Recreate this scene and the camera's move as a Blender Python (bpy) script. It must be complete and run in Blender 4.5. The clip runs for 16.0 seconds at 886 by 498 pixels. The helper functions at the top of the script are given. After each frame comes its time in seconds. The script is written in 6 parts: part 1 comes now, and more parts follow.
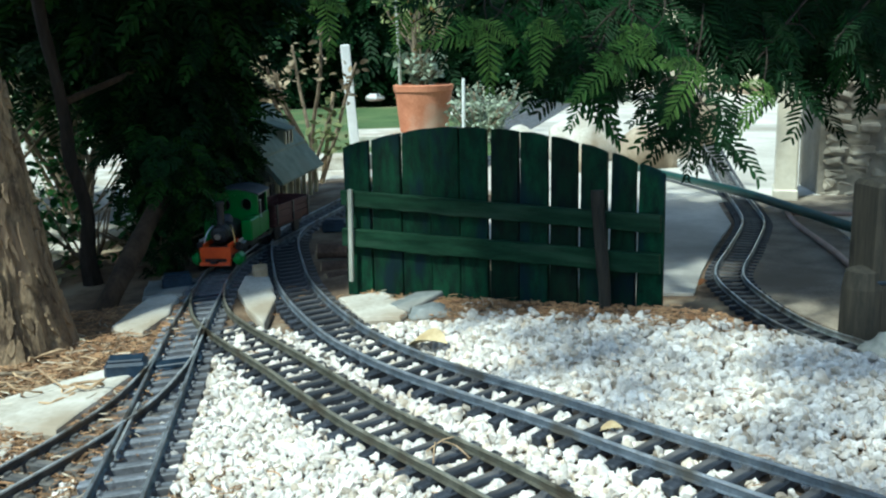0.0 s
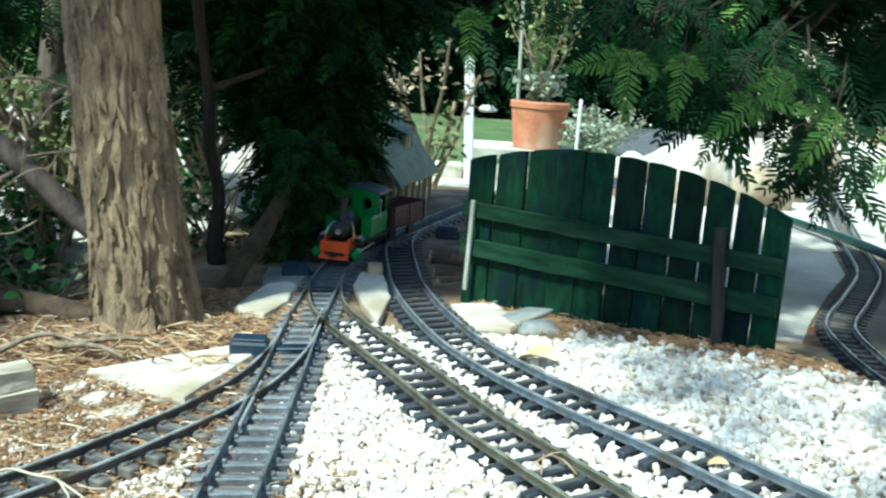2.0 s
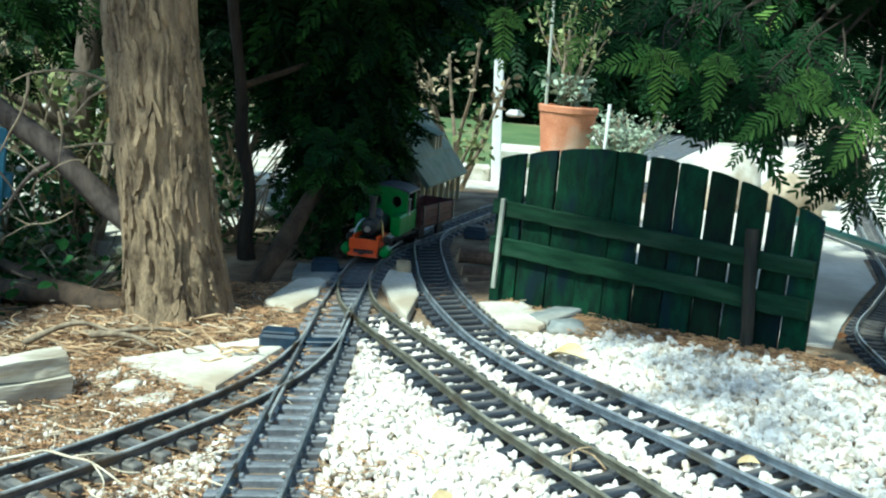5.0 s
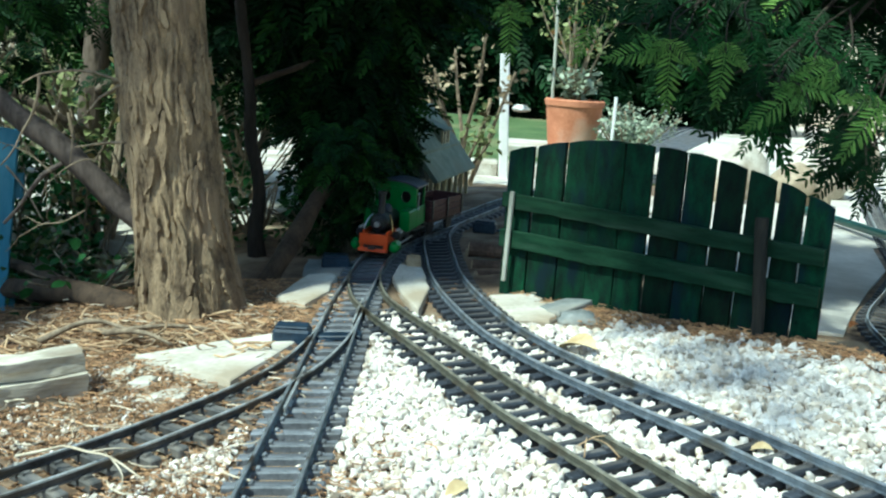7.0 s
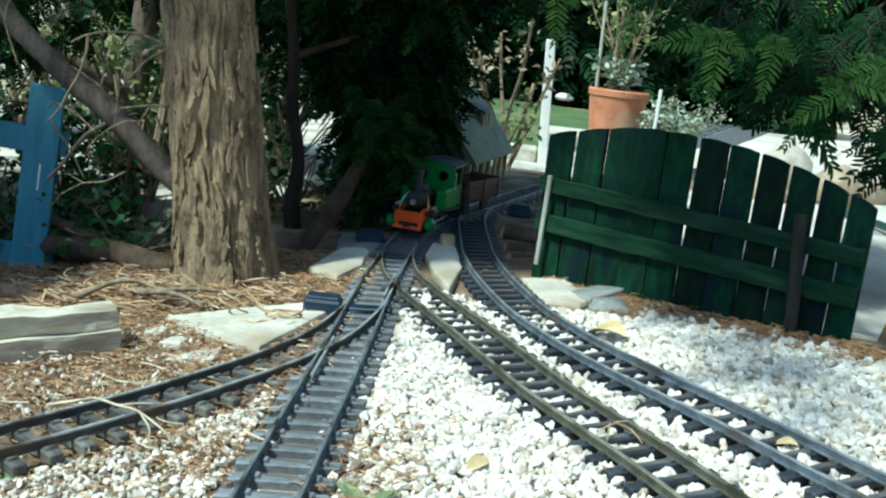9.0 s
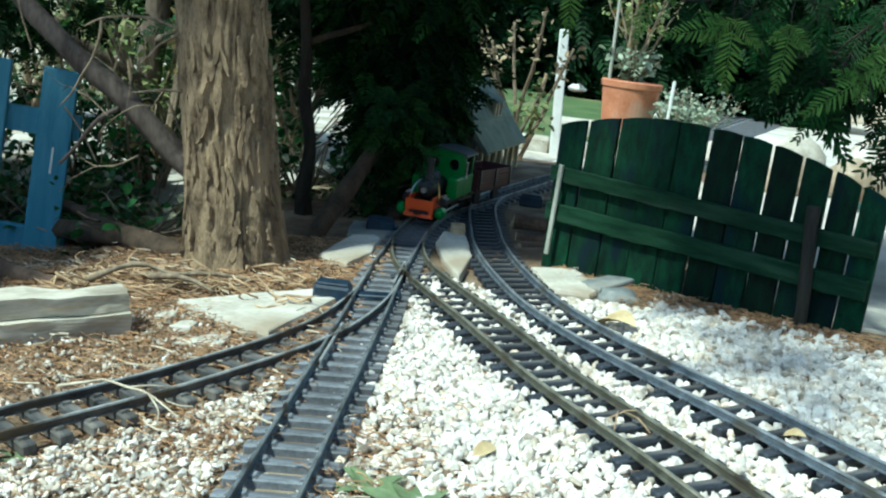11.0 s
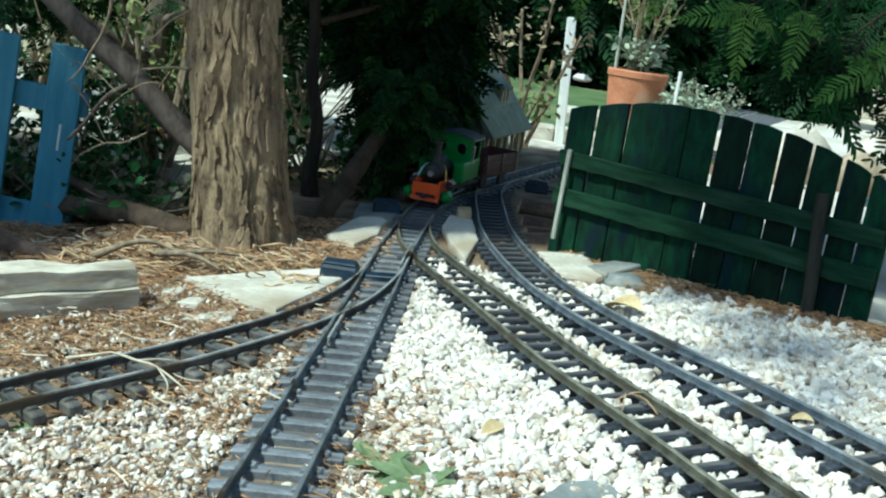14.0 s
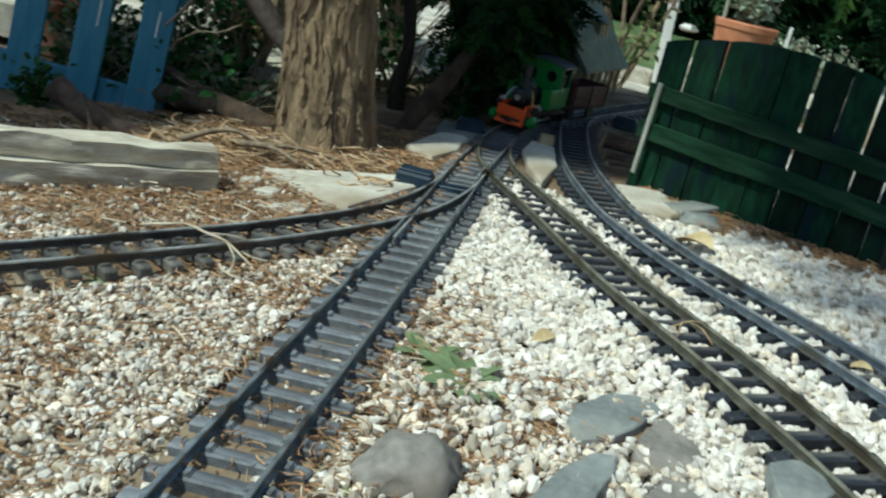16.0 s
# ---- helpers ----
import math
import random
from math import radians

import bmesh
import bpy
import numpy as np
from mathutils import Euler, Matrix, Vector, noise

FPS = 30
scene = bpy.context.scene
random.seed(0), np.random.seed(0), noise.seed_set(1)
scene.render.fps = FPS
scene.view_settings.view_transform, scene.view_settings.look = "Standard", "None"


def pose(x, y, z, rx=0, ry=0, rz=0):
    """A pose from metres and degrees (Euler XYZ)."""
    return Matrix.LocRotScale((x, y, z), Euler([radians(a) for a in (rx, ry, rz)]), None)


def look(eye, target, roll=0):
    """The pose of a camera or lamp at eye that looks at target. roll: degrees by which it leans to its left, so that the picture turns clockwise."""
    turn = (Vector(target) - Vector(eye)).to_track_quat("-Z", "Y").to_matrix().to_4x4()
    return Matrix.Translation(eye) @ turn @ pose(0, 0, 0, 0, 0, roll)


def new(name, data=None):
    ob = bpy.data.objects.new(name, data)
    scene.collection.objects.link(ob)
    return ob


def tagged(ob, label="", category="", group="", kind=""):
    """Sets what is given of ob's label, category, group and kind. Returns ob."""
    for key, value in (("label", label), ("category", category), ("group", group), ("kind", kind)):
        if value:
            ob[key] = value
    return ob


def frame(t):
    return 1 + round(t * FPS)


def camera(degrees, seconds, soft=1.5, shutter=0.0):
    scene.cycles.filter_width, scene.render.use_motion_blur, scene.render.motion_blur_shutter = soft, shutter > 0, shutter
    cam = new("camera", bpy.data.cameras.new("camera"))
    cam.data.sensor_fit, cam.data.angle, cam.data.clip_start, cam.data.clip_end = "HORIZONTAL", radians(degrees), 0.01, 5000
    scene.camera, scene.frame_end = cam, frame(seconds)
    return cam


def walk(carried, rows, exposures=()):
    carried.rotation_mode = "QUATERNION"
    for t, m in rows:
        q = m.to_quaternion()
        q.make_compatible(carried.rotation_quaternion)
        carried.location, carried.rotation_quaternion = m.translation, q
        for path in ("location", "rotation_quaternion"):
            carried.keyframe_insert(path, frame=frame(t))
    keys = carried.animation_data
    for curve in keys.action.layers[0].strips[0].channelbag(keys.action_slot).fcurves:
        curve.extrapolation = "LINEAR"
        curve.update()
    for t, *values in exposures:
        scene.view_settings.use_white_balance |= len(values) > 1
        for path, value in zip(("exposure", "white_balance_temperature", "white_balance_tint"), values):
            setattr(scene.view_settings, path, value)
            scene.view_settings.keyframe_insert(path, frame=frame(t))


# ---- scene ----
cam = camera(49.6, 16.0, soft=2.2, shutter=0.5)
ROWS = [
    (0, 0.0384, 0.0440, 0.3164, 78.273, 1.140, -7.503),
    (0.5, 0.0329, 0.0420, 0.3216, 78.042, -0.323, -7.311),
    (1, 0.0150, 0.0323, 0.3255, 78.173, -1.379, -7.923),
    (1.5, 0.0110, 0.0319, 0.3256, 78.431, -2.604, -6.252),
    (2, 0.0032, 0.0166, 0.3237, 78.779, -4.048, -0.849),
    (2.5, 0.0018, 0.0134, 0.3229, 78.874, -4.877, 0.104),
    (3, -0.0040, 0.0100, 0.3214, 78.779, -4.909, 0.568),
    (3.5, -0.0066, 0.0083, 0.3177, 78.938, -5.093, 0.727),
    (4, -0.0049, 0.0101, 0.3146, 79.009, -5.358, 0.868),
    (6.5, -0.0028, 0.0109, 0.3130, 78.890, -3.509, 0.603),
    (7, -0.0062, 0.0053, 0.3108, 78.740, -3.824, 1.038),
    (7.5, -0.0101, 0.0011, 0.3065, 78.089, -5.314, 2.292),
    (8, -0.0071, -0.0005, 0.3062, 77.996, -6.387, 3.227),
    (8.5, -0.0064, -0.0004, 0.3068, 77.895, -6.363, 3.589),
    (9, -0.0046, 0.0028, 0.3031, 77.612, -6.497, 3.710),
    (11.5, -0.0035, 0.0016, 0.3005, 76.875, -7.116, 4.557),
    (12, -0.0056, 0.0006, 0.3005, 76.852, -7.017, 4.450),
    (12.5, -0.0080, 0.0012, 0.2978, 76.845, -7.544, 4.513),
    (13, -0.0081, 0.0015, 0.2951, 76.714, -7.924, 4.685),
    (13.5, -0.0092, 0.0001, 0.2954, 76.704, -7.903, 4.759),
    (14, -0.0102, 0.0002, 0.2908, 76.257, -7.977, 4.764),
    (14.5, 0.0011, -0.0144, 0.2917, 76.402, -11.292, 8.722),
    (15, 0.0077, -0.0013, 0.2750, 74.126, -10.066, 8.600),
    (15.5, 0.0070, -0.0042, 0.2701, 71.259, -9.876, 8.563),
    (16, 0.0076, -0.0094, 0.2664, 71.478, -12.597, 11.272),
]
EXPOSURES = [(0, 0.34, 5550, -11), (1, 0.66, 5600, -13), (2, 0.87, 5600, -15), (3.5, 0.97, 5600, -16), (4, 0.92, 5600, -16), (6.5, 0.68, 5600, -16), (8.5, 0.48, 5550, -16), (12.5, 0.40, 5550, -16), (14, 0.36, 5600, -15), (14.5, 0.40, 5600, -14), (15, 0.12, 5750, -13), (16, -0.14, 6000, -11)]
walk(cam, [(t, pose(x, y, z, rx, ry, rz)) for t, x, y, z, rx, ry, rz in ROWS], EXPOSURES)

# ---- light ----
world = bpy.data.worlds.new("world")
scene.world = world
world.use_nodes = True
wn, wl = world.node_tree.nodes, world.node_tree.links
sky = wn.new("ShaderNodeTexSky")
sky.sky_type = "NISHITA"
sky.sun_disc = False
SUN_ELEV, SUN_AZ = 56.0, -130.0   # azimuth from +y towards +x
sky.sun_elevation, sky.sun_rotation = radians(SUN_ELEV), radians(SUN_AZ)
wl.new(sky.outputs[0], wn["Background"].inputs[0])
wn["Background"].inputs[1].default_value = 0.15
sun = new("sun", bpy.data.lights.new("sun", "SUN"))
sun.data.energy, sun.data.angle, sun.data.color = 4.2, radians(3.0), (1.0, 0.95, 0.86)
_e, _a = radians(SUN_ELEV), radians(SUN_AZ)
sun.matrix_world = look((math.sin(_a) * math.cos(_e) * 9, math.cos(_a) * math.cos(_e) * 9, math.sin(_e) * 9), (0, 0, 0))

# ---- materials ----
def material(name, c1, c2, rough=0.8, scale=40.0, bump=0.3, fine=300.0, metal=0.0, third=None, spread=0.0, stretch=(1, 1, 1), mode="", dist=0.002, spec=0.4):
    """Two colours mixed by noise at two scales, with a bump; mode 'object' or 'island' varies the brightness by piece."""
    m = bpy.data.materials.new(name)
    m.use_nodes = True
    n, l = m.node_tree.nodes, m.node_tree.links
    b = n["Principled BSDF"]
    tc, mp = n.new("ShaderNodeTexCoord"), n.new("ShaderNodeMapping")
    mp.inputs["Scale"].default_value = stretch
    l.new(tc.outputs["Object"], mp.inputs["Vector"])
    big, small = n.new("ShaderNodeTexNoise"), n.new("ShaderNodeTexNoise")
    big.inputs["Scale"].default_value, small.inputs["Scale"].default_value = scale, fine
    big.inputs["Detail"].default_value, small.inputs["Detail"].default_value = 6, 4
    for t in (big, small):
        l.new(mp.outputs[0], t.inputs["Vector"])
    ramp = n.new("ShaderNodeValToRGB")
    ramp.color_ramp.elements[0].position, ramp.color_ramp.elements[1].position = 0.32, 0.68
    ramp.color_ramp.elements[0].color, ramp.color_ramp.elements[1].color = (*c1, 1), (*c2, 1)
    add = n.new("ShaderNodeMath"); add.operation = "MULTIPLY_ADD"
    l.new(small.outputs["Fac"], add.inputs[0]); add.inputs[1].default_value = 0.45
    sub = n.new("ShaderNodeMath"); sub.operation = "MULTIPLY_ADD"
    l.new(big.outputs["Fac"], sub.inputs[0]); sub.inputs[1].default_value, sub.inputs[2].default_value = 1.0, -0.225
    l.new(sub.outputs[0], add.inputs[2])
    l.new(add.outputs[0], ramp.inputs[0])
    colour = ramp.outputs[0]
    if third:
        spots = n.new("ShaderNodeTexNoise"); spots.inputs["Scale"].default_value = scale * 0.35; spots.inputs["Detail"].default_value = 8
        l.new(mp.outputs[0], spots.inputs["Vector"])
        r2 = n.new("ShaderNodeValToRGB"); r2.color_ramp.elements[0].position, r2.color_ramp.elements[1].position = 0.52, 0.66
        l.new(spots.outputs["Fac"], r2.inputs[0])
        mix = n.new("ShaderNodeMix"); mix.data_type = "RGBA"
        l.new(r2.outputs[0], mix.inputs[0]); l.new(colour, mix.inputs[6]); mix.inputs[7].default_value = (*third, 1)
        colour = mix.outputs[2]
    if mode:
        if mode == "object":
            rnd = n.new("ShaderNodeObjectInfo").outputs["Random"]
        else:
            rnd = n.new("ShaderNodeNewGeometry").outputs["Random Per Island"]
        mr = n.new("ShaderNodeMapRange"); mr.inputs[3].default_value, mr.inputs[4].default_value = 1 - spread, 1 + spread
        l.new(rnd, mr.inputs[0])
        hs = n.new("ShaderNodeHueSaturation"); l.new(mr.outputs[0], hs.inputs["Value"]); l.new(colour, hs.inputs["Color"])
        colour = hs.outputs[0]
    l.new(colour, b.inputs["Base Color"])
    b.inputs["Roughness"].default_value, b.inputs["Metallic"].default_value, b.inputs["Specular IOR Level"].default_value = rough, metal, spec
    bp = n.new("ShaderNodeBump"); bp.inputs["Strength"].default_value, bp.inputs["Distance"].default_value = bump, dist
    l.new(add.outputs[0], bp.inputs["Height"]); l.new(bp.outputs[0], b.inputs["Normal"])
    return m


def leafy(name, c1, c2, rough=0.6, through_light=0.25, spread=0.35):
    """Foliage: colour by leaf, with some light let through."""
    m = material(name, c1, c2, rough, 30, 0.1, 200, mode="island", spread=spread, spec=0.14)
    m.node_tree.nodes["Principled BSDF"].inputs["Transmission Weight"].default_value = 0.0
    n, l = m.node_tree.nodes, m.node_tree.links
    t, mx = n.new("ShaderNodeBsdfTranslucent"), n.new("ShaderNodeMixShader")
    src = n["Principled BSDF"].inputs["Base Color"].links[0].from_socket
    l.new(src, t.inputs[0]); mx.inputs[0].default_value = through_light
    l.new(n["Principled BSDF"].outputs[0], mx.inputs[1]); l.new(t.outputs[0], mx.inputs[2])
    l.new(mx.outputs[0], n["Material Output"].inputs[0])
    return m


SOIL = material("soil", (0.10, 0.065, 0.04), (0.24, 0.17, 0.11), 0.95, 25, 0.6, 220, third=(0.33, 0.27, 0.19), dist=0.004)
PEBBLE = material("pebble", (0.54, 0.483, 0.412), (0.82, 0.782, 0.725), 0.7, 60, 0.3, 500, mode="island", spread=0.22, dist=0.001)
GREYSTONE = material("grey_pebble", (0.43, 0.355, 0.265), (0.71, 0.63, 0.525), 0.75, 60, 0.3, 500, mode="island", spread=0.45, dist=0.001)
NEEDLE = material("dry_needle", (0.21, 0.105, 0.048), (0.45, 0.275, 0.14), 0.7, 60, 0.1, 300, mode="island", spread=0.45)
CRUMB = material("soil_crumb", (0.10, 0.065, 0.04), (0.36, 0.25, 0.15), 0.95, 60, 0.3, 300, mode="island", spread=0.45)
STRAW = material("straw", (0.47, 0.385, 0.275), (0.65, 0.57, 0.44), 0.7, 60, 0.1, 300, mode="island", spread=0.2)
# Rail head tones are lifted so the colour carries edge highlights and sky sheen
RAIL = material("weathered_rail", (0.36, 0.39, 0.41), (0.62, 0.67, 0.70), 0.33, 70, 0.2, 400, metal=0.75, third=(0.11, 0.085, 0.06), dist=0.0006)
BLUERAIL = material("bright_rail", (0.36, 0.40, 0.455), (0.60, 0.65, 0.72), 0.3, 70, 0.2, 400, metal=0.65, third=(0.19, 0.185, 0.165), dist=0.0006)
BRASSRAIL = material("dull_brass_rail", (0.33, 0.32, 0.25), (0.60, 0.58, 0.47), 0.36, 70, 0.2, 400, metal=0.7, third=(0.12, 0.105, 0.075), dist=0.0006)
WEBBLUE = material("blue_grey_rail_side", (0.075, 0.092, 0.115), (0.185, 0.215, 0.255), 0.5, 70, 0.2, 400, metal=0.4, third=(0.10, 0.095, 0.085), dist=0.0006)
WEBPALE = material("pale_rail_side", (0.10, 0.118, 0.122), (0.27, 0.295, 0.30), 0.42, 70, 0.2, 400, metal=0.35, third=(0.12, 0.11, 0.095), dist=0.0006)
WEBGREY = material("grey_brown_rail_side", (0.065, 0.064, 0.05), (0.15, 0.145, 0.115), 0.5, 70, 0.2, 400, metal=0.4, third=(0.085, 0.07, 0.05), dist=0.0006)
WEBDARK = material("tarnished_rail_side", (0.035, 0.032, 0.030), (0.11, 0.10, 0.095), 0.55, 70, 0.2, 400, metal=0.3, third=(0.10, 0.075, 0.05), dist=0.0006)
DARKRAIL = material("dark_rail", (0.33, 0.345, 0.345), (0.60, 0.62, 0.63), 0.40, 70, 0.2, 400, metal=0.45, third=(0.11, 0.085, 0.06), dist=0.0006)
SLEEPER = material("sleeper_plastic", (0.017, 0.020, 0.026), (0.048, 0.054, 0.068), 0.6, 60, 0.35, 380, mode="object", spread=0.3, third=(0.13, 0.12, 0.11), dist=0.0008, stretch=(1, 4, 1))
WORNSLEEPER = material("worn_sleeper", (0.05, 0.049, 0.048), (0.135, 0.13, 0.125), 0.6, 60, 0.35, 380, mode="object", spread=0.3, third=(0.17, 0.155, 0.135), dist=0.0008, stretch=(1, 4, 1))
GREYSLEEPER = material("faded_sleeper", (0.10, 0.108, 0.122), (0.235, 0.25, 0.28), 0.6, 60, 0.35, 380, mode="object", spread=0.2, third=(0.075, 0.075, 0.08), dist=0.0008, stretch=(1, 4, 1))
FENCEGREEN = material("green_stained_wood", (0.0012, 0.008, 0.0052), (0.0052, 0.037, 0.0155), 0.8, 25, 0.5, 160, mode="object", spread=0.5, third=(0.0022, 0.012, 0.0165), stretch=(4, 4, 1.4), dist=0.001, spec=0.2)
FENCERAIL = material("green_stained_rail", (0.0035, 0.021, 0.0095), (0.0135, 0.048, 0.023), 0.8, 25, 0.6, 160, mode="object", spread=0.2, third=(0.026, 0.056, 0.034), stretch=(0.9, 6, 6), dist=0.001, spec=0.2)
STAKE = material("dark_stake", (0.014, 0.014, 0.012), (0.038, 0.034, 0.026), 0.85, 30, 0.4, 160, stretch=(5, 5, 0.6), dist=0.001)
PALESTAKE = material("pale_stake", (0.32, 0.32, 0.27), (0.5, 0.5, 0.43), 0.8, 30, 0.3, 160, stretch=(5, 5, 0.6), dist=0.001)
BARK = material("bark", (0.085, 0.058, 0.036), (0.40, 0.29, 0.175), 0.9, 26, 1.0, 240, third=(0.265, 0.185, 0.115), stretch=(2.0, 2.0, 0.65), dist=0.004)
BARKSTRIP = material("bark_strip", (0.10, 0.068, 0.042), (0.40, 0.29, 0.175), 0.9, 26, 1.0, 240, mode="island", spread=0.15, third=(0.265, 0.185, 0.115), stretch=(2.0, 2.0, 0.65), dist=0.003)
DARKBARK = material("dark_bark", (0.06, 0.045, 0.032), (0.19, 0.145, 0.11), 0.9, 25, 0.8, 120, stretch=(2, 2, 0.5), dist=0.004)
TWIG = material("twig", (0.13, 0.095, 0.062), (0.30, 0.235, 0.16), 0.8, 40, 0.3, 200, stretch=(3, 3, 1))
SLAB = material("limestone_slab", (0.42, 0.38, 0.31), (0.68, 0.65, 0.58), 0.85, 14, 0.5, 140, third=(0.36, 0.30, 0.22), dist=0.003)
SLATE = material("slate", (0.155, 0.17, 0.17), (0.31, 0.325, 0.315), 0.7, 14, 0.5, 140, third=(0.33, 0.30, 0.25), dist=0.003)
ROCK = material("cobble", (0.17, 0.16, 0.145), (0.34, 0.31, 0.28), 0.8, 18, 0.5, 160, third=(0.24, 0.20, 0.16), dist=0.003)
EDGEWOOD = material("weathered_edging", (0.33, 0.285, 0.215), (0.66, 0.61, 0.51), 0.85, 18, 0.7, 140, third=(0.17, 0.125, 0.08), stretch=(0.6, 3, 3), dist=0.003)
BLUEWOOD = material("blue_painted_wood", (0.055, 0.20, 0.30), (0.10, 0.27, 0.38), 0.6, 20, 0.35, 140, third=(0.07, 0.22, 0.31), stretch=(5, 5, 0.6), dist=0.001)
BLUEBLACK = material("black_plastic", (0.010, 0.020, 0.036), (0.028, 0.050, 0.082), 0.4, 40, 0.2, 300, dist=0.0006)
TERRA = material("terracotta", (0.42, 0.15, 0.075), (0.60, 0.25, 0.14), 0.85, 12, 0.3, 120, third=(0.58, 0.38, 0.28), dist=0.002)
WHITEPAINT = material("white_paint", (0.70, 0.70, 0.68), (0.83, 0.83, 0.81), 0.5, 12, 0.2, 100)
LAWN = material("lawn", (0.05, 0.095, 0.03), (0.11, 0.165, 0.06), 0.9, 5, 0.6, 60, third=(0.17, 0.18, 0.08), dist=0.02)
CONCRETE = material("concrete", (0.48, 0.45, 0.395), (0.68, 0.65, 0.59), 0.9, 5, 0.4, 60, third=(0.33, 0.30, 0.25), dist=0.003)
WALLSTONE = material("rubble_stone", (0.26, 0.235, 0.19), (0.44, 0.40, 0.33), 0.9, 9, 0.7, 60, mode="object", spread=0.12, dist=0.006)
WALLMORTAR = material("wall_mortar", (0.20, 0.185, 0.155), (0.33, 0.305, 0.26), 0.95, 12, 0.6, 80, third=(0.22, 0.20, 0.16), dist=0.006)
RENDERWALL = material("pale_render", (0.64, 0.59, 0.47), (0.79, 0.74, 0.62), 0.85, 5, 0.3, 80, third=(0.58, 0.53, 0.42), dist=0.002)
ROOFGREY = material("faded_roof", (0.125, 0.17, 0.145), (0.215, 0.275, 0.235), 0.75, 30, 0.4, 200, third=(0.17, 0.20, 0.165), dist=0.001)
CREAM = material("cream_board", (0.38, 0.33, 0.20), (0.55, 0.50, 0.33), 0.7, 40, 0.3, 200, third=(0.30, 0.26, 0.16), stretch=(3, 3, 0.6), dist=0.001)
OLIVE = material("grey_green_board", (0.19, 0.21, 0.16), (0.31, 0.33, 0.27), 0.7, 40, 0.3, 200, stretch=(3, 3, 0.6), dist=0.001)
DARKGLASS = material("dark_pane", (0.012, 0.012, 0.012), (0.03, 0.03, 0.03), 0.15, 20, 0.0, 100)
HOSE = material("green_hose", (0.012, 0.05, 0.04), (0.03, 0.09, 0.075), 0.4, 20, 0.1, 200)
PINKHOSE = material("faded_hose", (0.40, 0.27, 0.22), (0.55, 0.40, 0.34), 0.6, 20, 0.1, 200)
LOCOGREEN = material("loco_green", (0.012, 0.16, 0.022), (0.02, 0.215, 0.035), 0.35, 30, 0.05, 200)
LOCORED = material("buffer_orange", (0.62, 0.065, 0.01), (0.74, 0.10, 0.018), 0.4, 30, 0.05, 200)
LOCOBLACK = material("loco_black", (0.012, 0.012, 0.014), (0.03, 0.03, 0.034), 0.35, 40, 0.1, 250)
LOCOGREY = material("loco_roof", (0.035, 0.045, 0.065), (0.06, 0.072, 0.095), 0.45, 30, 0.1, 200)
MAROON = material("wagon_maroon", (0.055, 0.020, 0.022), (0.095, 0.036, 0.038), 0.6, 30, 0.2, 200, stretch=(1, 1, 6))
BRASS = material("brass", (0.60, 0.38, 0.13), (0.75, 0.50, 0.2), 0.3, 40, 0.05, 200, metal=1.0)
STEEL = material("steel", (0.45, 0.46, 0.48), (0.62, 0.63, 0.65), 0.3, 40, 0.05, 200, metal=1.0)
TANROCK = material("tan_rock", (0.30, 0.24, 0.165), (0.52, 0.44, 0.33), 0.9, 14, 0.7, 90, third=(0.24, 0.19, 0.13), dist=0.006)
LOGEND = material("log_bark", (0.055, 0.035, 0.025), (0.16, 0.105, 0.075), 0.9, 40, 0.6, 200, dist=0.002)
CUTWOOD = material("cut_wood", (0.32, 0.23, 0.13), (0.50, 0.39, 0.25), 0.85, 40, 0.4, 200, dist=0.001)
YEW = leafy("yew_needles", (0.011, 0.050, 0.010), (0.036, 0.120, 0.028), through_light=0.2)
# Near-black copy of the yew green; deep foliage shade is in the colour
YEWSHADED = leafy("dark_shaded_yew_needles", (0.005, 0.019, 0.005), (0.013, 0.045, 0.012), through_light=0.12)
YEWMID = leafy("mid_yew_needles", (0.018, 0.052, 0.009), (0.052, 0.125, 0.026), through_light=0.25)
# Bright copy of the yew green, with the sunlight put into the colour
YEWSUNLIT = leafy("sunlit_yew_needles", (0.105, 0.215, 0.045), (0.20, 0.34, 0.08), through_light=0.3)
# Bark taken far below dark_bark, so the colour itself holds the limbs' shade
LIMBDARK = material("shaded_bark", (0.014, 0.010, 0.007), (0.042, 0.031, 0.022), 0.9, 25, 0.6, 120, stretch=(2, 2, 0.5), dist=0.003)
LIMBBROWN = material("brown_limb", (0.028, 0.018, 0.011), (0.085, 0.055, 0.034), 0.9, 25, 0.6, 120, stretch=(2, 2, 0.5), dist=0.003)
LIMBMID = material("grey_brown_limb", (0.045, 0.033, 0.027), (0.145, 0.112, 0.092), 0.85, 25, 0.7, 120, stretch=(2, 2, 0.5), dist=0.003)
GOLDLEAF = leafy("gold_brown_leaves", (0.20, 0.14, 0.05), (0.46, 0.36, 0.17), through_light=0.3)
SHRUB = leafy("shrub_leaves", (0.13, 0.18, 0.06), (0.36, 0.38, 0.18), through_light=0.3)
GREYLEAF = leafy("grey_leaves", (0.20, 0.26, 0.18), (0.46, 0.50, 0.38), through_light=0.25)
WEED = leafy("weed_leaves", (0.15, 0.205, 0.10), (0.28, 0.355, 0.195), through_light=0.25, spread=0.25)
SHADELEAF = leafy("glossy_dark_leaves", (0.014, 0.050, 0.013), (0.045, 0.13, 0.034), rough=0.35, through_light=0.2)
PALELEAF = leafy("pale_leaves", (0.34, 0.34, 0.20), (0.62, 0.60, 0.42), through_light=0.3)
TANLEAF = leafy("dry_tan_leaves", (0.26, 0.19, 0.11), (0.50, 0.42, 0.29), through_light=0.25)
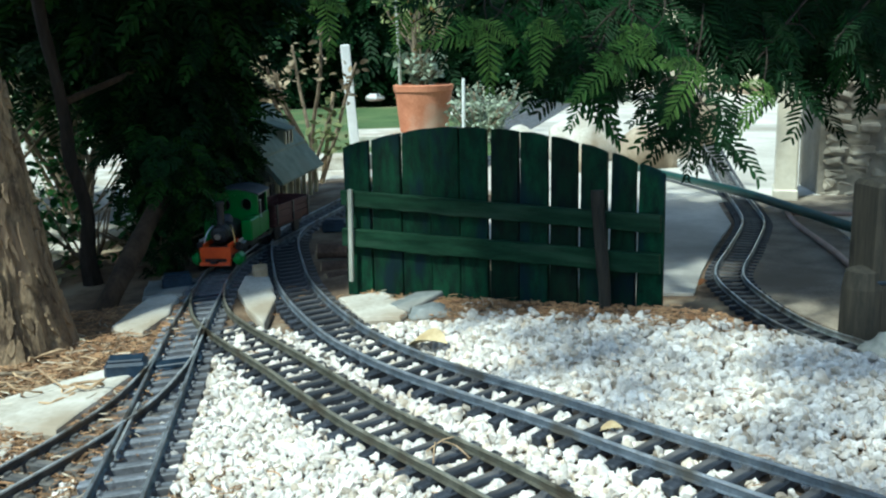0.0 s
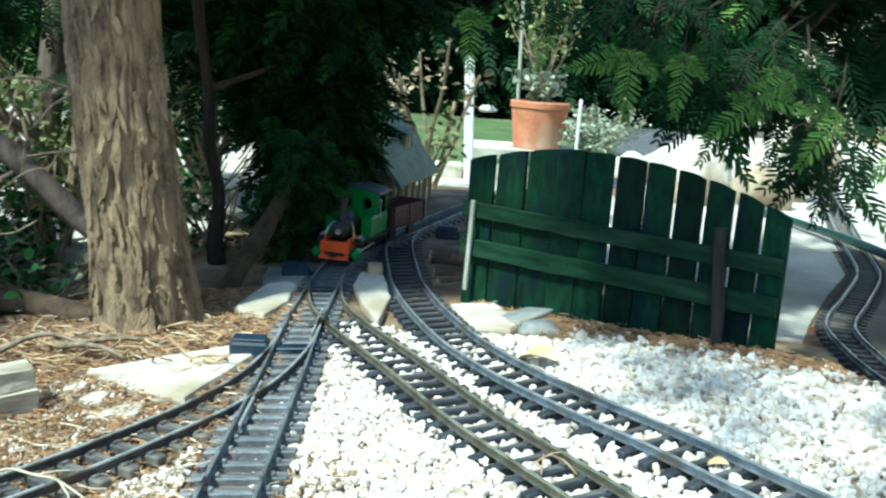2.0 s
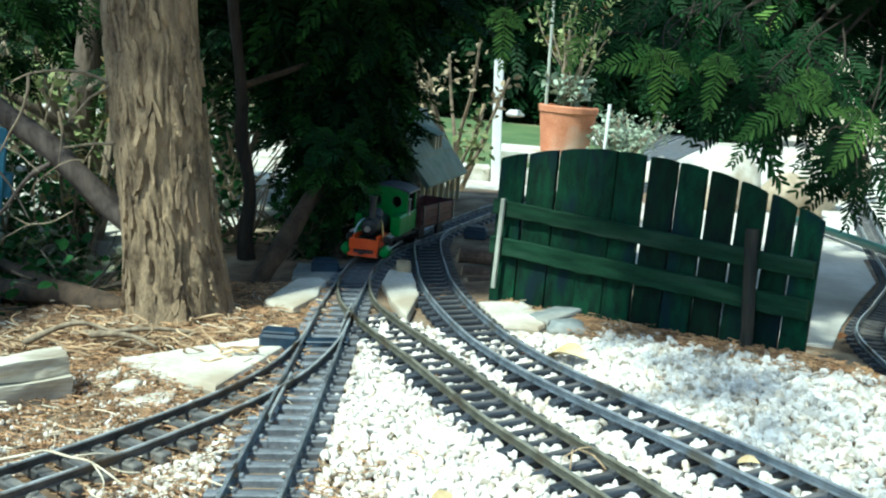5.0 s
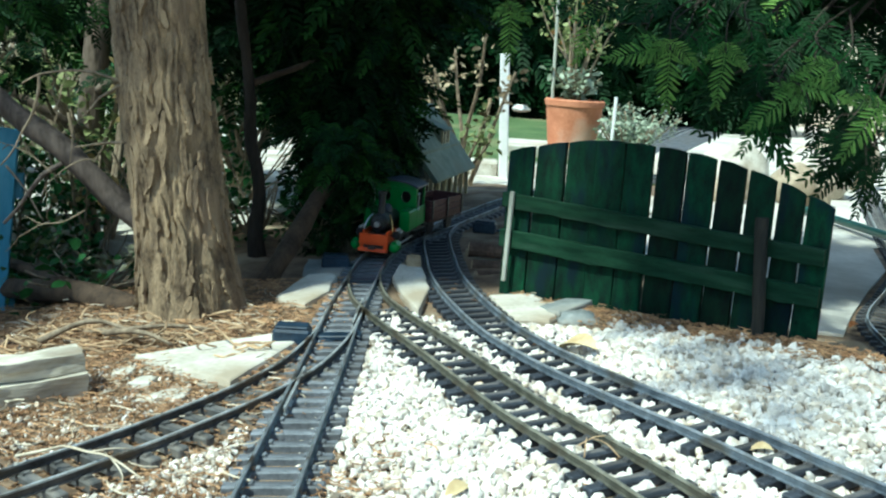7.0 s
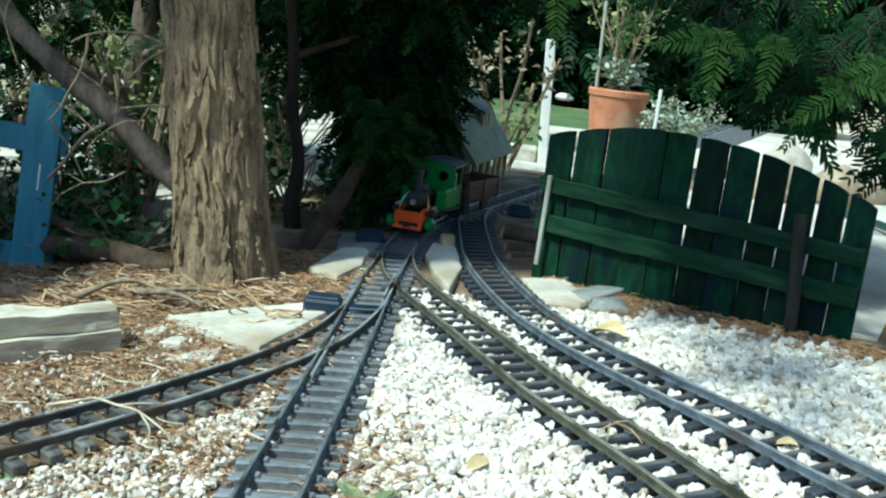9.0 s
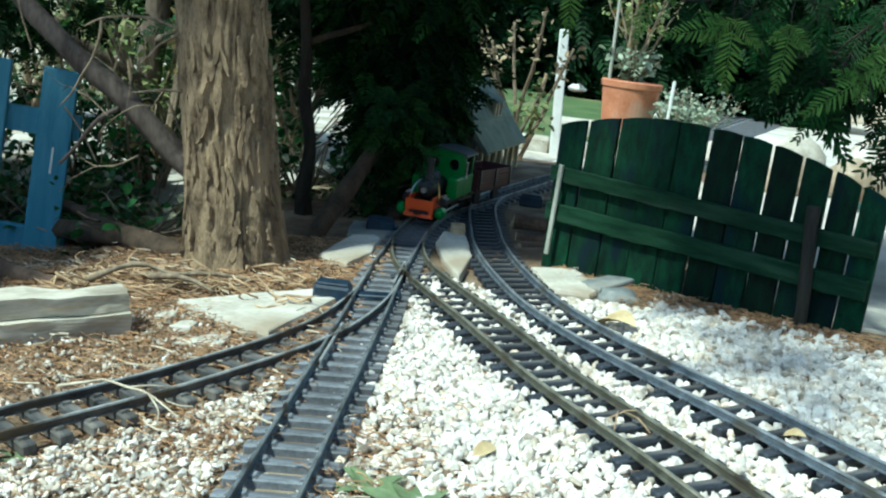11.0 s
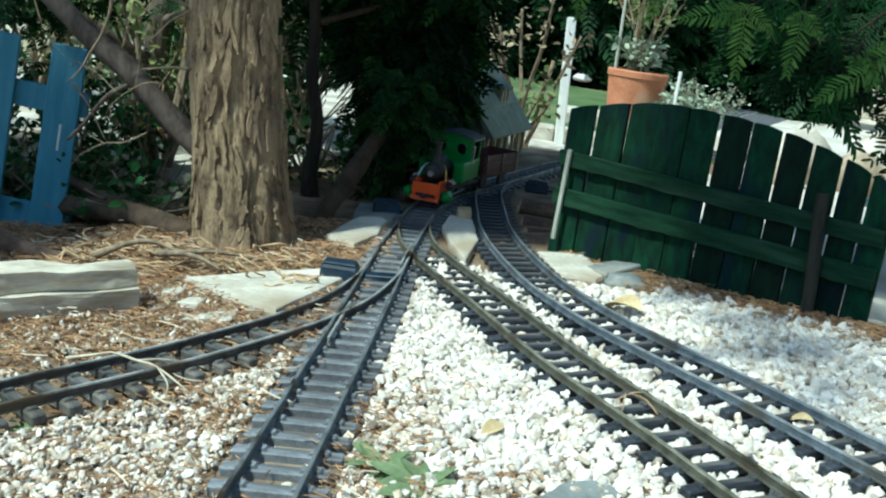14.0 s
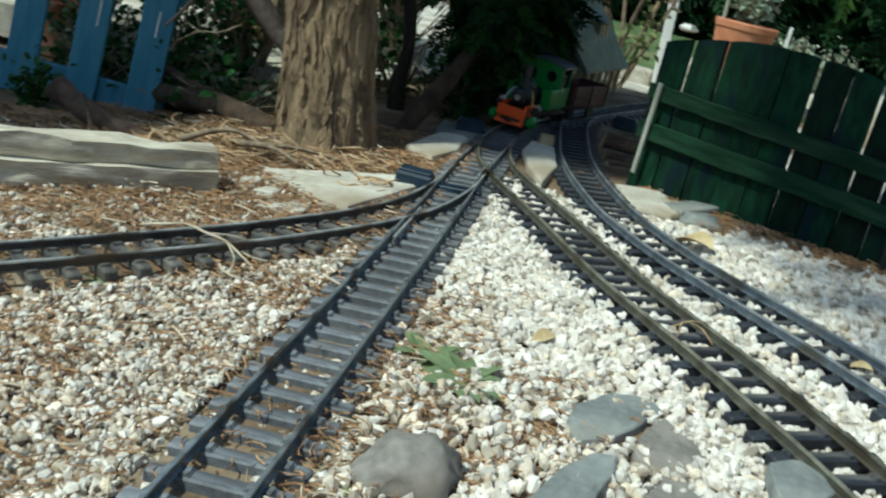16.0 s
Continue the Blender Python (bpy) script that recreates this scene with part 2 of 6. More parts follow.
DARKBED = material("dark_bed", (0.05, 0.055, 0.065), (0.13, 0.14, 0.155), 0.9, 30, 0.6, 200, third=(0.10, 0.09, 0.08), dist=0.006)
DUST = material("dusty_earth", (0.16, 0.13, 0.10), (0.30, 0.26, 0.205), 0.95, 14, 0.5, 160, third=(0.19, 0.15, 0.11), dist=0.003)
ORANGELEAF = leafy("orange_leaves", (0.42, 0.16, 0.05), (0.6, 0.3, 0.12), through_light=0.3)
DEADLEAF = material("dead_leaf", (0.42, 0.31, 0.16), (0.60, 0.49, 0.29), 0.7, 40, 0.3, 200)
RUSTLEAF = material("rust_leaf", (0.24, 0.09, 0.03), (0.42, 0.19, 0.07), 0.7, 40, 0.3, 200)
DRYSTEM = material("dry_stem", (0.26, 0.165, 0.09), (0.52, 0.37, 0.22), 0.75, 60, 0.2, 300, mode="island", spread=0.35)


# ---- building tools ----
def thing(name, label, category, group="", at=(0, 0, 0), rz=0.0, kind=""):
    ob = new(name)
    ob.empty_display_size = 0.02
    ob.matrix_basis = pose(*at, 0, 0, rz)
    return tagged(ob, label, category, group, kind)


def link(name, data, mat, parent=None, label=""):
    if mat and not data.materials:
        data.materials.append(mat)
    ob = new(name, data)
    ob.parent = parent
    if label:
        ob["label"] = label
    return ob


def mesh_from(bm, name, smooth=False):
    me = bpy.data.meshes.new(name)
    bm.normal_update()
    bm.to_mesh(me)
    bm.free()
    if smooth:
        me.polygons.foreach_set("use_smooth", [True] * len(me.polygons))
    return me


def part(name, bm, mat, parent=None, label="", smooth=False):
    return link(name, mesh_from(bm, name, smooth), mat, parent, label)


def raw(name, verts, faces, mat, parent=None, label="", smooth=False):
    me = bpy.data.meshes.new(name)
    verts, faces = np.asarray(verts, np.float32), np.asarray(faces, np.int32)
    me.from_pydata(verts, [], faces.tolist())
    if smooth:
        me.polygons.foreach_set("use_smooth", [True] * len(me.polygons))
    me.update()
    return link(name, me, mat, parent, label)


def box(sx, sy, sz, at=(0, 0, 0), turn=(0, 0, 0), bevel=0.0, bm=None, rough=0.0, taper=1.0):
    """A bevelled box centred at `at`; added to bm when one is given."""
    own = bmesh.new()
    bmesh.ops.create_cube(own, size=1.0)
    for v in own.verts:
        k = taper if v.co.z > 0 else 1.0
        v.co = Vector((v.co.x * sx * k, v.co.y * sy * k, v.co.z * sz))
    if bevel:
        bmesh.ops.bevel(own, geom=own.edges[:], offset=bevel, segments=1, affect="EDGES")
    if rough:
        for v in own.verts:
            v.co += Vector(noise.noise_vector(v.co * 60 + Vector(at) * 31)) * rough
    own.transform(pose(*at, *turn))
    return join(bm, own)


def join(bm, own):
    if bm is None:
        return own
    me = bpy.data.meshes.new("tmp")
    own.to_mesh(me)
    own.free()
    bm.from_mesh(me)
    bpy.data.meshes.remove(me)
    return bm


def rod(a, b, r1, r2=None, n=10, bm=None):
    """A tapered round bar from a to b."""
    a, b = Vector(a), Vector(b)
    own = bmesh.new()
    bmesh.ops.create_cone(own, cap_ends=True, segments=n, radius1=r1, radius2=r1 if r2 is None else r2, depth=(b - a).length)
    own.transform(Matrix.Translation((a + b) / 2) @ (b - a).to_track_quat("Z", "Y").to_matrix().to_4x4())
    return join(bm, own)


def lathe(profile, n=24, at=(0, 0, 0), turn=(0, 0, 0), bm=None):
    """Turns (radius, height) pairs round the z axis."""
    own = bmesh.new()
    rings = []
    for r, z in profile:
        rings.append([own.verts.new((r * math.cos(2 * math.pi * k / n), r * math.sin(2 * math.pi * k / n), z)) for k in range(n)])
    for a, b in zip(rings[:-1], rings[1:]):
        for k in range(n):
            own.faces.new((a[k], a[(k + 1) % n], b[(k + 1) % n], b[k]))
    own.faces.new(list(reversed(rings[0])))
    own.faces.new(rings[-1])
    own.transform(pose(*at, *turn))
    return join(bm, own)


def smooth_line(points, step):
    """Catmull-Rom through the points, resampled at an even step."""
    p = np.array(points, float)
    p = np.vstack([2 * p[0] - p[1], p, 2 * p[-1] - p[-2]])
    out = []
    for i in range(1, len(p) - 2):
        for u in np.linspace(0, 1, 24, endpoint=False):
            a, b, c, d = p[i - 1:i + 3]
            out.append(0.5 * (2 * b + (c - a) * u + (2 * a - 5 * b + 4 * c - d) * u * u + (3 * b - a - 3 * c + d) * u ** 3))
    out.append(p[-2])
    out = np.array(out)
    s = np.r_[0, np.cumsum(np.linalg.norm(np.diff(out, axis=0), axis=1))]
    want = np.arange(0, s[-1], step)
    return np.stack([np.interp(want, s, out[:, k]) for k in range(out.shape[1])], 1)


def tube(points, radii, n=10, bm=None, wobble=0.0, seed=0.0):
    """A round limb along points with a radius at each."""
    own = bmesh.new()
    pts = [Vector(p) for p in points]
    rings = []
    side = None
    for i, p in enumerate(pts):
        d = (pts[min(i + 1, len(pts) - 1)] - pts[max(i - 1, 0)]).normalized()
        if side is None:
            side = d.orthogonal().normalized()
        side = (side - d * side.dot(d)).normalized()
        up = d.cross(side)
        ring = []
        for k in range(n):
            a = 2 * math.pi * k / n
            r = radii[i]
            if wobble:
                r *= 1 + wobble * noise.noise(Vector((math.cos(a) * 2, math.sin(a) * 2, i * 0.35 + seed)))
            ring.append(own.verts.new(p + side * (math.cos(a) * r) + up * (math.sin(a) * r)))
        rings.append(ring)
    for a, b in zip(rings[:-1], rings[1:]):
        for k in range(n):
            own.faces.new((a[k], a[(k + 1) % n], b[(k + 1) % n], b[k]))
    own.faces.new(list(reversed(rings[0])))
    own.faces.new(rings[-1])
    return join(bm, own)


# ---- the lie of the land ----
SLOPE = 0.08


def rail_level(x, y):
    return SLOPE * min(max(x, -0.75), 0.6)


def smoothstep(a, b, x):
    u = min(max((x - a) / (b - a), 0.0), 1.0)
    return u * u * (3 - 2 * u)


def crest(y):
    """Where the gravel bank ends on its right."""
    if y < 1.04:
        return 0.455 + (1.04 - y) * 0.36
    return max(0.455 - (y - 1.04) * 0.42, 0.2)


LOW = -0.075


def ground_level(x, y):
    z = rail_level(x, y) - 0.015
    z += 0.004 * noise.noise(Vector((x * 7, y * 7, 0)))
    z -= 0.035 * smoothstep(-0.48, -0.62, x) * smoothstep(1.08, 1.24, y) * smoothstep(2.2, 1.9, y)
    z -= 0.006 * smoothstep(-0.175, -0.205, x) * smoothstep(1.02, 0.92, y) * smoothstep(-0.42, -0.36, x)
    z -= 0.0028 * smoothstep(-0.085, -0.05, x) * smoothstep(1.35, 1.2, y)
    k = smoothstep(0.0, 0.09, x - crest(y))
    z = z * (1 - k) + LOW * k
    far = smoothstep(2.3, 3.2, math.hypot(x, y))
    return z * (1 - far) + LOW * far

# ---- ground ----
def make_ground():
    u = np.linspace(-1, 1, 181)
    c = np.sinh(u * 7.2) / np.sinh(7.2) * 300
    xs, ys = c, c + 0.9
    verts = [(x, y, ground_level(x, y)) for y in ys for x in xs]
    n = len(xs)
    i = np.arange(n - 1)
    a = (i[:, None] * n + i[None, :]).ravel()
    faces = np.stack([a, a + 1, a + n + 1, a + n], 1)
    return tagged(raw("ground", verts, faces, SOIL, smooth=True), "brown garden soil strewn with dry needles", "ground", kind="structure")


make_ground()


# ---- tracks ----
GAUGE = 0.045
PROFILE = [(-0.0024, -0.0085), (0.0024, -0.0085), (0.0024, -0.0077), (0.0006, -0.0068), (0.0006, -0.0024), (0.0013, -0.0018), (0.0013, -0.0002), (0.0009, 0.0), (-0.0009, 0.0), (-0.0013, -0.0002), (-0.0013, -0.0018), (-0.0006, -0.0024), (-0.0006, -0.0068), (-0.0024, -0.0077)]


def rail_mesh(line, offset, level, lift=0.0):
    """The rail section swept along a centre line at a sideways offset."""
    d = np.gradient(line, axis=0)
    d /= np.linalg.norm(d, axis=1)[:, None]
    nrm = np.stack([d[:, 1], -d[:, 0]], 1)
    verts, faces, m = [], [], len(PROFILE)
    for p, q in zip(line, nrm):
        c = p + q * offset
        z = level(*c) + lift
        for o, zz in PROFILE:
            verts.append((c[0] + q[0] * o, c[1] + q[1] * o, z + zz))
    for i in range(len(line) - 1):
        for k in range(m):
            a, b = i * m + k, i * m + (k + 1) % m
            faces.append((a, b, b + m, a + m))
    me = bpy.data.meshes.new("rail")
    me.from_pydata(verts, [], faces + [tuple(range(m)), tuple(range(len(verts) - 1, len(verts) - m - 1, -1))])
    # the worn head keeps the first material with its painted highlight, web and foot are tarnished
    side = [0 if 5 <= k <= 9 else 1 for k in range(m)]
    me.polygons.foreach_set("material_index", side * (len(line) - 1) + [1, 1])
    return me


def sleeper_mesh(length, name="sleeper"):
    bm = box(length, 0.0115, 0.009, (0, 0, -0.013), bevel=0.0012)
    for s in (-1, 1):
        for o in (-0.0052, 0.0052):
            box(0.0034, 0.0075, 0.0030, (s * GAUGE / 2 + o, 0, -0.0078), bevel=0.0005, bm=bm)
        box(0.0155, 0.0085, 0.0012, (s * GAUGE / 2, 0, -0.0083), bm=bm)
    return mesh_from(bm, name)


SLEEPERS, FOOT = {}, []


def track(label, points, rail_mat, sleeper_mat, level, spacing=0.0268, first=0.0, lift=0.0, length=0.08, group="railway tracks", long_until=0.0):
    t = thing("railway_track", label, "model track", group)
    line = smooth_line(points, 0.012)
    for s in (-1, 1):
        rail = link("rail", rail_mesh(line, s * GAUGE / 2, level, lift), rail_mat, t)
        rail.data.materials.append({RAIL: WEBPALE, BLUERAIL: WEBBLUE, BRASSRAIL: WEBGREY}.get(rail_mat, WEBDARK))
    key = (length, sleeper_mat.name)
    if key not in SLEEPERS:
        SLEEPERS[key] = sleeper_mesh(length)
        SLEEPERS[key].materials.append(sleeper_mat)
    at = smooth_line(points, spacing)
    rnd = random.Random(len(points) * 7 + 1)
    for i in range(len(at) - 1):
        if i * spacing < first:
            continue
        d = at[i + 1] - at[i]
        x, y = at[i]
        tilt = math.degrees(math.atan2(level(x + 0.02, y) - level(x - 0.02, y), 0.04))
        ang = math.degrees(math.atan2(d[1], d[0])) - 90 + rnd.uniform(-0.9, 0.9)
        FOOT.append((x, y, math.cos(radians(ang)), math.sin(radians(ang))))
        ob = new("sleeper", SLEEPERS[key])
        ob.parent = t
        ob.matrix_basis = pose(x, y, level(x, y) + lift, 0, -tilt, 0) @ pose(0, 0, 0, 0, 0, ang)
    return t


LINE_A = [(0.62, 2.62), (0.45, 2.50), (0.25, 2.33), (0.122, 2.14), (0.062, 2.01), (0.009, 1.886), (-0.037, 1.775), (-0.077, 1.69), (-0.106, 1.61), (-0.123, 1.5), (-0.128, 1.388), (-0.131, 1.236), (-0.131, 1.13), (-0.130, 1.05), (-0.129, 0.9), (-0.128, 0.6), (-0.128, 0.3), (-0.128, 0.02)]
LINE_C = [(-0.131, 1.16), (-0.133, 1.09), (-0.140, 1.03), (-0.152, 0.97), (-0.170, 0.92), (-0.193, 0.873), (-0.224, 0.823), (-0.258, 0.772), (-0.295, 0.724), (-0.332, 0.680), (-0.372, 0.632), (-0.44, 0.56), (-0.55, 0.46)]
LINE_M = [(-0.128, 1.42), (-0.120, 1.33), (-0.104, 1.25), (-0.078, 1.18), (-0.047, 1.11), (-0.005, 1.018), (0.030, 0.935), (0.069, 0.845), (0.108, 0.770), (0.147, 0.697), (0.181, 0.627), (0.212, 0.56), (0.25, 0.47), (0.33, 0.28)]
LINE_B = [(0.015, 1.90), (-0.012, 1.82), (-0.026, 1.73), (-0.024, 1.62), (-0.015, 1.495), (-0.006, 1.395), (0.017, 1.265), (0.055, 1.12), (0.09, 1.03), (0.123, 0.962), (0.156, 0.905), (0.191, 0.85), (0.225, 0.797), (0.252, 0.752), (0.282, 0.70), (0.33, 0.62), (0.43, 0.46)]
LINE_R = [(1.05, 0.62), (0.90, 0.83), (0.80, 0.965), (0.735, 1.07), (0.698, 1.15), (0.676, 1.245), (0.682, 1.38), (0.717, 1.547), (0.83, 1.745), (0.965, 1.985), (1.035, 2.17), (1.15, 2.52), (1.396, 3.2), (1.85, 4.4), (2.6, 6.2)]


def low_level(x, y):
    return -0.060


track("straight black-sleepered track with grey weathered rails", LINE_A, RAIL, GREYSLEEPER, rail_level)
track("curved side track with dark rails on black sleepers", LINE_C, DARKRAIL, WORNSLEEPER, rail_level, first=0.17, lift=0.0005)
track("diverging track with dull brass rails on black sleepers", LINE_M, BRASSRAIL, SLEEPER, rail_level, first=0.19, lift=0.0004)
track("curved main track with blue-grey rails in white gravel", LINE_B, BLUERAIL, SLEEPER, rail_level, first=0.12, lift=0.0006)
LINE_F = [(0.46, 3.68), (0.81, 4.59), (1.10, 5.35), (1.50, 6.49), (1.83, 7.40)]
track("far track with pale rails crossing the garden", LINE_F, BLUERAIL, GREYSLEEPER, lambda x, y: -0.052, spacing=0.05)
track("winding lower track with grey rails beside a concrete path", LINE_R, RAIL, SLEEPER, low_level)


# ---- gravel and litter ----
def ico(sub):
    bm = bmesh.new()
    bmesh.ops.create_icosphere(bm, subdivisions=sub, radius=1.0)
    v = np.array([p.co[:] for p in bm.verts])
    f = np.array([[q.index for q in p.verts] for p in bm.faces])
    bm.free()
    return v, f


def turns(rng, n):
    """n random rotation matrices."""
    q = rng.normal(size=(n, 4))
    q /= np.linalg.norm(q, axis=1)[:, None]
    w, x, y, z = q.T
    return np.stack([np.stack([1 - 2 * (y * y + z * z), 2 * (x * y - w * z), 2 * (x * z + w * y)], 1), np.stack([2 * (x * y + w * z), 1 - 2 * (x * x + z * z), 2 * (y * z - w * x)], 1), np.stack([2 * (x * z - w * y), 2 * (y * z + w * x), 1 - 2 * (x * x + y * y)], 1)], 1)


def stones(name, places, sizes, mat, label, sub, seed):
    rng = np.random.default_rng(seed)
    v, f = ico(sub)
    n, m = len(places), len(v)
    jit = 1 + rng.uniform(-0.27, 0.30, (n, m, 1))
    scale = np.stack([rng.uniform(0.85, 1.3, n), rng.uniform(0.65, 1.0, n), rng.uniform(0.42, 0.75, n)], 1) * sizes[:, None]
    p = v[None] * jit * scale[:, None, :]
    p = np.einsum("nij,nmj->nmi", turns(rng, n), p) + places[:, None, :]
    faces = f[None] + (np.arange(n) * m)[:, None, None]
    return tagged(raw(name, p.reshape(-1, 3), faces.reshape(-1, 3), mat), label, "gravel", kind="stuff")


ALL_LINES = [smooth_line(l, 0.01) for l in (LINE_A, LINE_C, LINE_M, LINE_B)]


def clear_of_rails(x, y, room=0.006):
    for l in ALL_LINES:
        d = np.hypot(l[:, 0] - x, l[:, 1] - y)
        i = int(d.argmin())
        if abs(d[i] - GAUGE / 2) < room:
            return False
    return True


def track_gap(x, y):
    """Distance to the nearest centre line."""
    return min(float(np.hypot(l[:, 0] - x, l[:, 1] - y).min()) for l in ALL_LINES)


FOOT = np.array(FOOT)


def on_sleeper(x, y):
    dx, dy = x - FOOT[:, 0], y - FOOT[:, 1]
    a, b = dx * FOOT[:, 2] + dy * FOOT[:, 3], dy * FOOT[:, 2] - dx * FOOT[:, 3]
    return bool(((np.abs(a) < 0.0425) & (np.abs(b) < 0.0075)).any())


# Bare patches where stones and slabs lie: x, y, radius
BARE = [(-0.04, 0.452, 0.028), (0.072, 0.572, 0.024), (0.047, 0.46, 0.020), (0.107, 0.55, 0.020), (0.11, 0.478, 0.016), (0.182, 0.52, 0.014), (-0.25, 1.02, 0.06), (-0.28, 0.915, 0.022), (0.10, 1.23, 0.04), (0.16, 1.22, 0.045), (-0.06, 0.60, 0.010), (-0.05, 1.33, 0.03)]


def scatter_gravel():
    rng = np.random.default_rng(5)
    near, mid, grey = [], [], []
    for _ in range(98000):
        y = 0.24 + 1.12 * rng.random() ** 1.2
        x = rng.uniform(-0.66, 0.80)
        if abs(x) > 0.62 * y + 0.18:
            continue
        if x > crest(y) + 0.03 or any((x - bx) ** 2 + (y - by) ** 2 < br * br for bx, by, br in BARE):
            continue
        if y > 1.32 - 0.735 * (x - 0.09) - 0.025 and x > 0.05:
            continue
        if y > 1.0 and x < -0.14:
            continue
        if y > 1.18 - 0.3 * x and x < 0.2:
            continue
        if y > 0.815 + 0.35 * (x + 0.15) + 0.03 * noise.noise(Vector((x * 15, y * 15, 1))) and x < -0.19 and rng.random() < 0.80:
            continue
        if not clear_of_rails(x, y):
            continue
        left = smoothstep(-0.04, -0.17, x + 0.04 * noise.noise(Vector((x * 18, y * 18, 3))))
        patch = noise.noise(Vector((x * 11, y * 11, 7)))
        brown = max(smoothstep(0.68, 0.54, y) * (0.75 + 0.25 * smoothstep(-0.15, 0.2, patch)) * smoothstep(0.15, 0.05, x) * smoothstep(-0.11, -0.08, x), smoothstep(0.84, 0.66, y) * smoothstep(0.0, -0.055, x - 0.05 * (0.7 - y)) * smoothstep(-0.11, -0.09, x) * 0.95)
        fence_foot = smoothstep(0.085, 0.03, abs(y - (1.30 - 0.735 * (x - 0.09))) + 0.03 * noise.noise(Vector((x * 22, y * 22, 5)))) if x > 0.1 else 0
        far_right = smoothstep(0.0, 0.2, x) * smoothstep(0.62, 0.85, y)
        if rng.random() < 0.10 * far_right + 0.06 * left + 0.5 * brown + 0.3 * smoothstep(0.1, 0.35, patch) * left + 0.84 * fence_foot:
            continue
        s = rng.uniform(0.0024, 0.0046) * (1.0 if rng.random() < 0.88 else 1.4) * (0.80 if x < -0.12 else 1.12 + 0.16 * far_right)
        g = track_gap(x, y)
        if g < 0.046 and on_sleeper(x, y) and rng.random() < 0.97:
            continue
        on_straight = abs(x + 0.129) < 0.045
        z = ground_level(x, y) + s * rng.uniform(-0.1, 0.7) + (0.004 * rng.random() if g > 0.044 else (-0.004 if on_straight or x < -0.17 else 0.0026))
        target = grey if rng.random() < 0.15 + 0.06 * far_right + 0.36 * left + 0.3 * brown else (near if y < 0.75 else mid)
        target.append((x, y, z, s))
    for name, rows, mat, label, sub, seed in (("gravel", near, PEBBLE, "white angular gravel chippings around the tracks", 1, 1), ("gravel", mid, PEBBLE, "white gravel chippings in front of the fence", 1, 2), ("gravel", grey, GREYSTONE, "buff and tan chippings among the white gravel", 1, 3)):
        rows = np.array(rows)
        stones(name, rows[:, :3], rows[:, 3], mat, label, sub, seed)


scatter_gravel()


def litter(name, n, area, mat, label, length, seed, keep=None, lift=0.004, width=0.0007):
    """Dry needles and twigs lying on the ground: thin bent three-sided sticks."""
    rng = np.random.default_rng(seed)
    verts, faces = [], []
    done = 0
    while done < n:
        x, y = rng.uniform(area[0], area[1]), rng.uniform(area[2], area[3])
        if keep and not keep(x, y, rng):
            continue
        done += 1
        a, ln = rng.uniform(0, 2 * math.pi), rng.uniform(*length)
        bend = rng.uniform(-1.0, 1.0)
        z = ground_level(x, y) + rng.uniform(0, lift)
        base, px, py, heading = len(verts), x, y, a
        w = width * rng.uniform(0.7, 1.5)
        for k in range(4):
            zz = z + ln * 0.05 * rng.random() + 0.001
            nx, ny = -math.sin(heading), math.cos(heading)
            verts += [(px + nx * w, py + ny * w, zz), (px - nx * w, py - ny * w, zz), (px, py, zz + 1.6 * w)]
            px, py = px + math.cos(heading) * ln / 3, py + math.sin(heading) * ln / 3
            heading += bend
        for k in range(3):
            b = base + 3 * k
            faces += [(b, b + 3, b + 5, b + 2), (b + 2, b + 5, b + 4, b + 1), (b + 1, b + 4, b + 3, b)]
    return tagged(raw(name, verts, faces, mat), label, "leaf litter", kind="stuff")


def litter_keep(x, y, rng):
    if x > crest(y):
        return False
    patch = noise.noise(Vector((x * 11, y * 11, 7)))
    p = 0.015
    if x < -0.14:
        p = 0.27 + 0.73 * smoothstep(0.75, 0.90, y - 0.35 * (x + 0.15)) + 0.45 * smoothstep(0.0, 0.3, patch)
    if -0.11 < x < -0.01 and y < 0.84:
        p = max(p, 0.8 * smoothstep(0.84, 0.66, y) * smoothstep(0.0, -0.05, x))
    if x < 0.08 and y < 0.66:
        p = max(p, 0.55 * smoothstep(-0.1, 0.25, patch))
    line = 1.30 - 0.735 * (x - 0.09)
    if x > 0.1 and abs(y - line + 0.035) < 0.045:
        p = 0.9
    if abs(x + 0.129) < 0.036 and y < 1.2:
        p *= 0.3
    return rng.random() < p


litter("dry_needles", 21000, (-0.75, 0.5, 0.28, 1.40), NEEDLE, "brown dry needles and twigs lying on soil", (0.006, 0.019), 11, litter_keep, 0.008, 0.00042)
litter("fence_litter", 850, (0.10, 0.56, 0.92, 1.31), NEEDLE, "brown dry needles and leaf scraps along the fence foot", (0.006, 0.018), 13, lambda x, y, rng: 0 < 1.305 - 0.735 * (x - 0.09) - y < 0.06 * rng.random() ** 0.7, 0.006, 0.0006)
litter("dry_straw", 700, (-0.70, 0.25, 0.28, 1.3), STRAW, "pale dry stalks scattered over gravel", (0.012, 0.04), 12, litter_keep, 0.010, 0.0005)


def scatter_crumbs():
    rng = np.random.default_rng(15)
    rows = []
    while len(rows) < 13000:
        x, y = rng.uniform(-0.75, 0.5), rng.uniform(0.28, 1.40)
        if not litter_keep(x, y, rng) or any((x - bx) ** 2 + (y - by) ** 2 < br * br for bx, by, br in BARE):
            continue
        s = rng.uniform(0.0008, 0.0024)
        rows.append((x, y, ground_level(x, y) + s * 0.4 + rng.uniform(0, 0.004), s))
    rows = np.array(rows)
    stones("soil_crumbs", rows[:, :3], rows[:, 3], CRUMB, "brown crumbs of soil and bark among gravel", 1, 16)


scatter_crumbs()

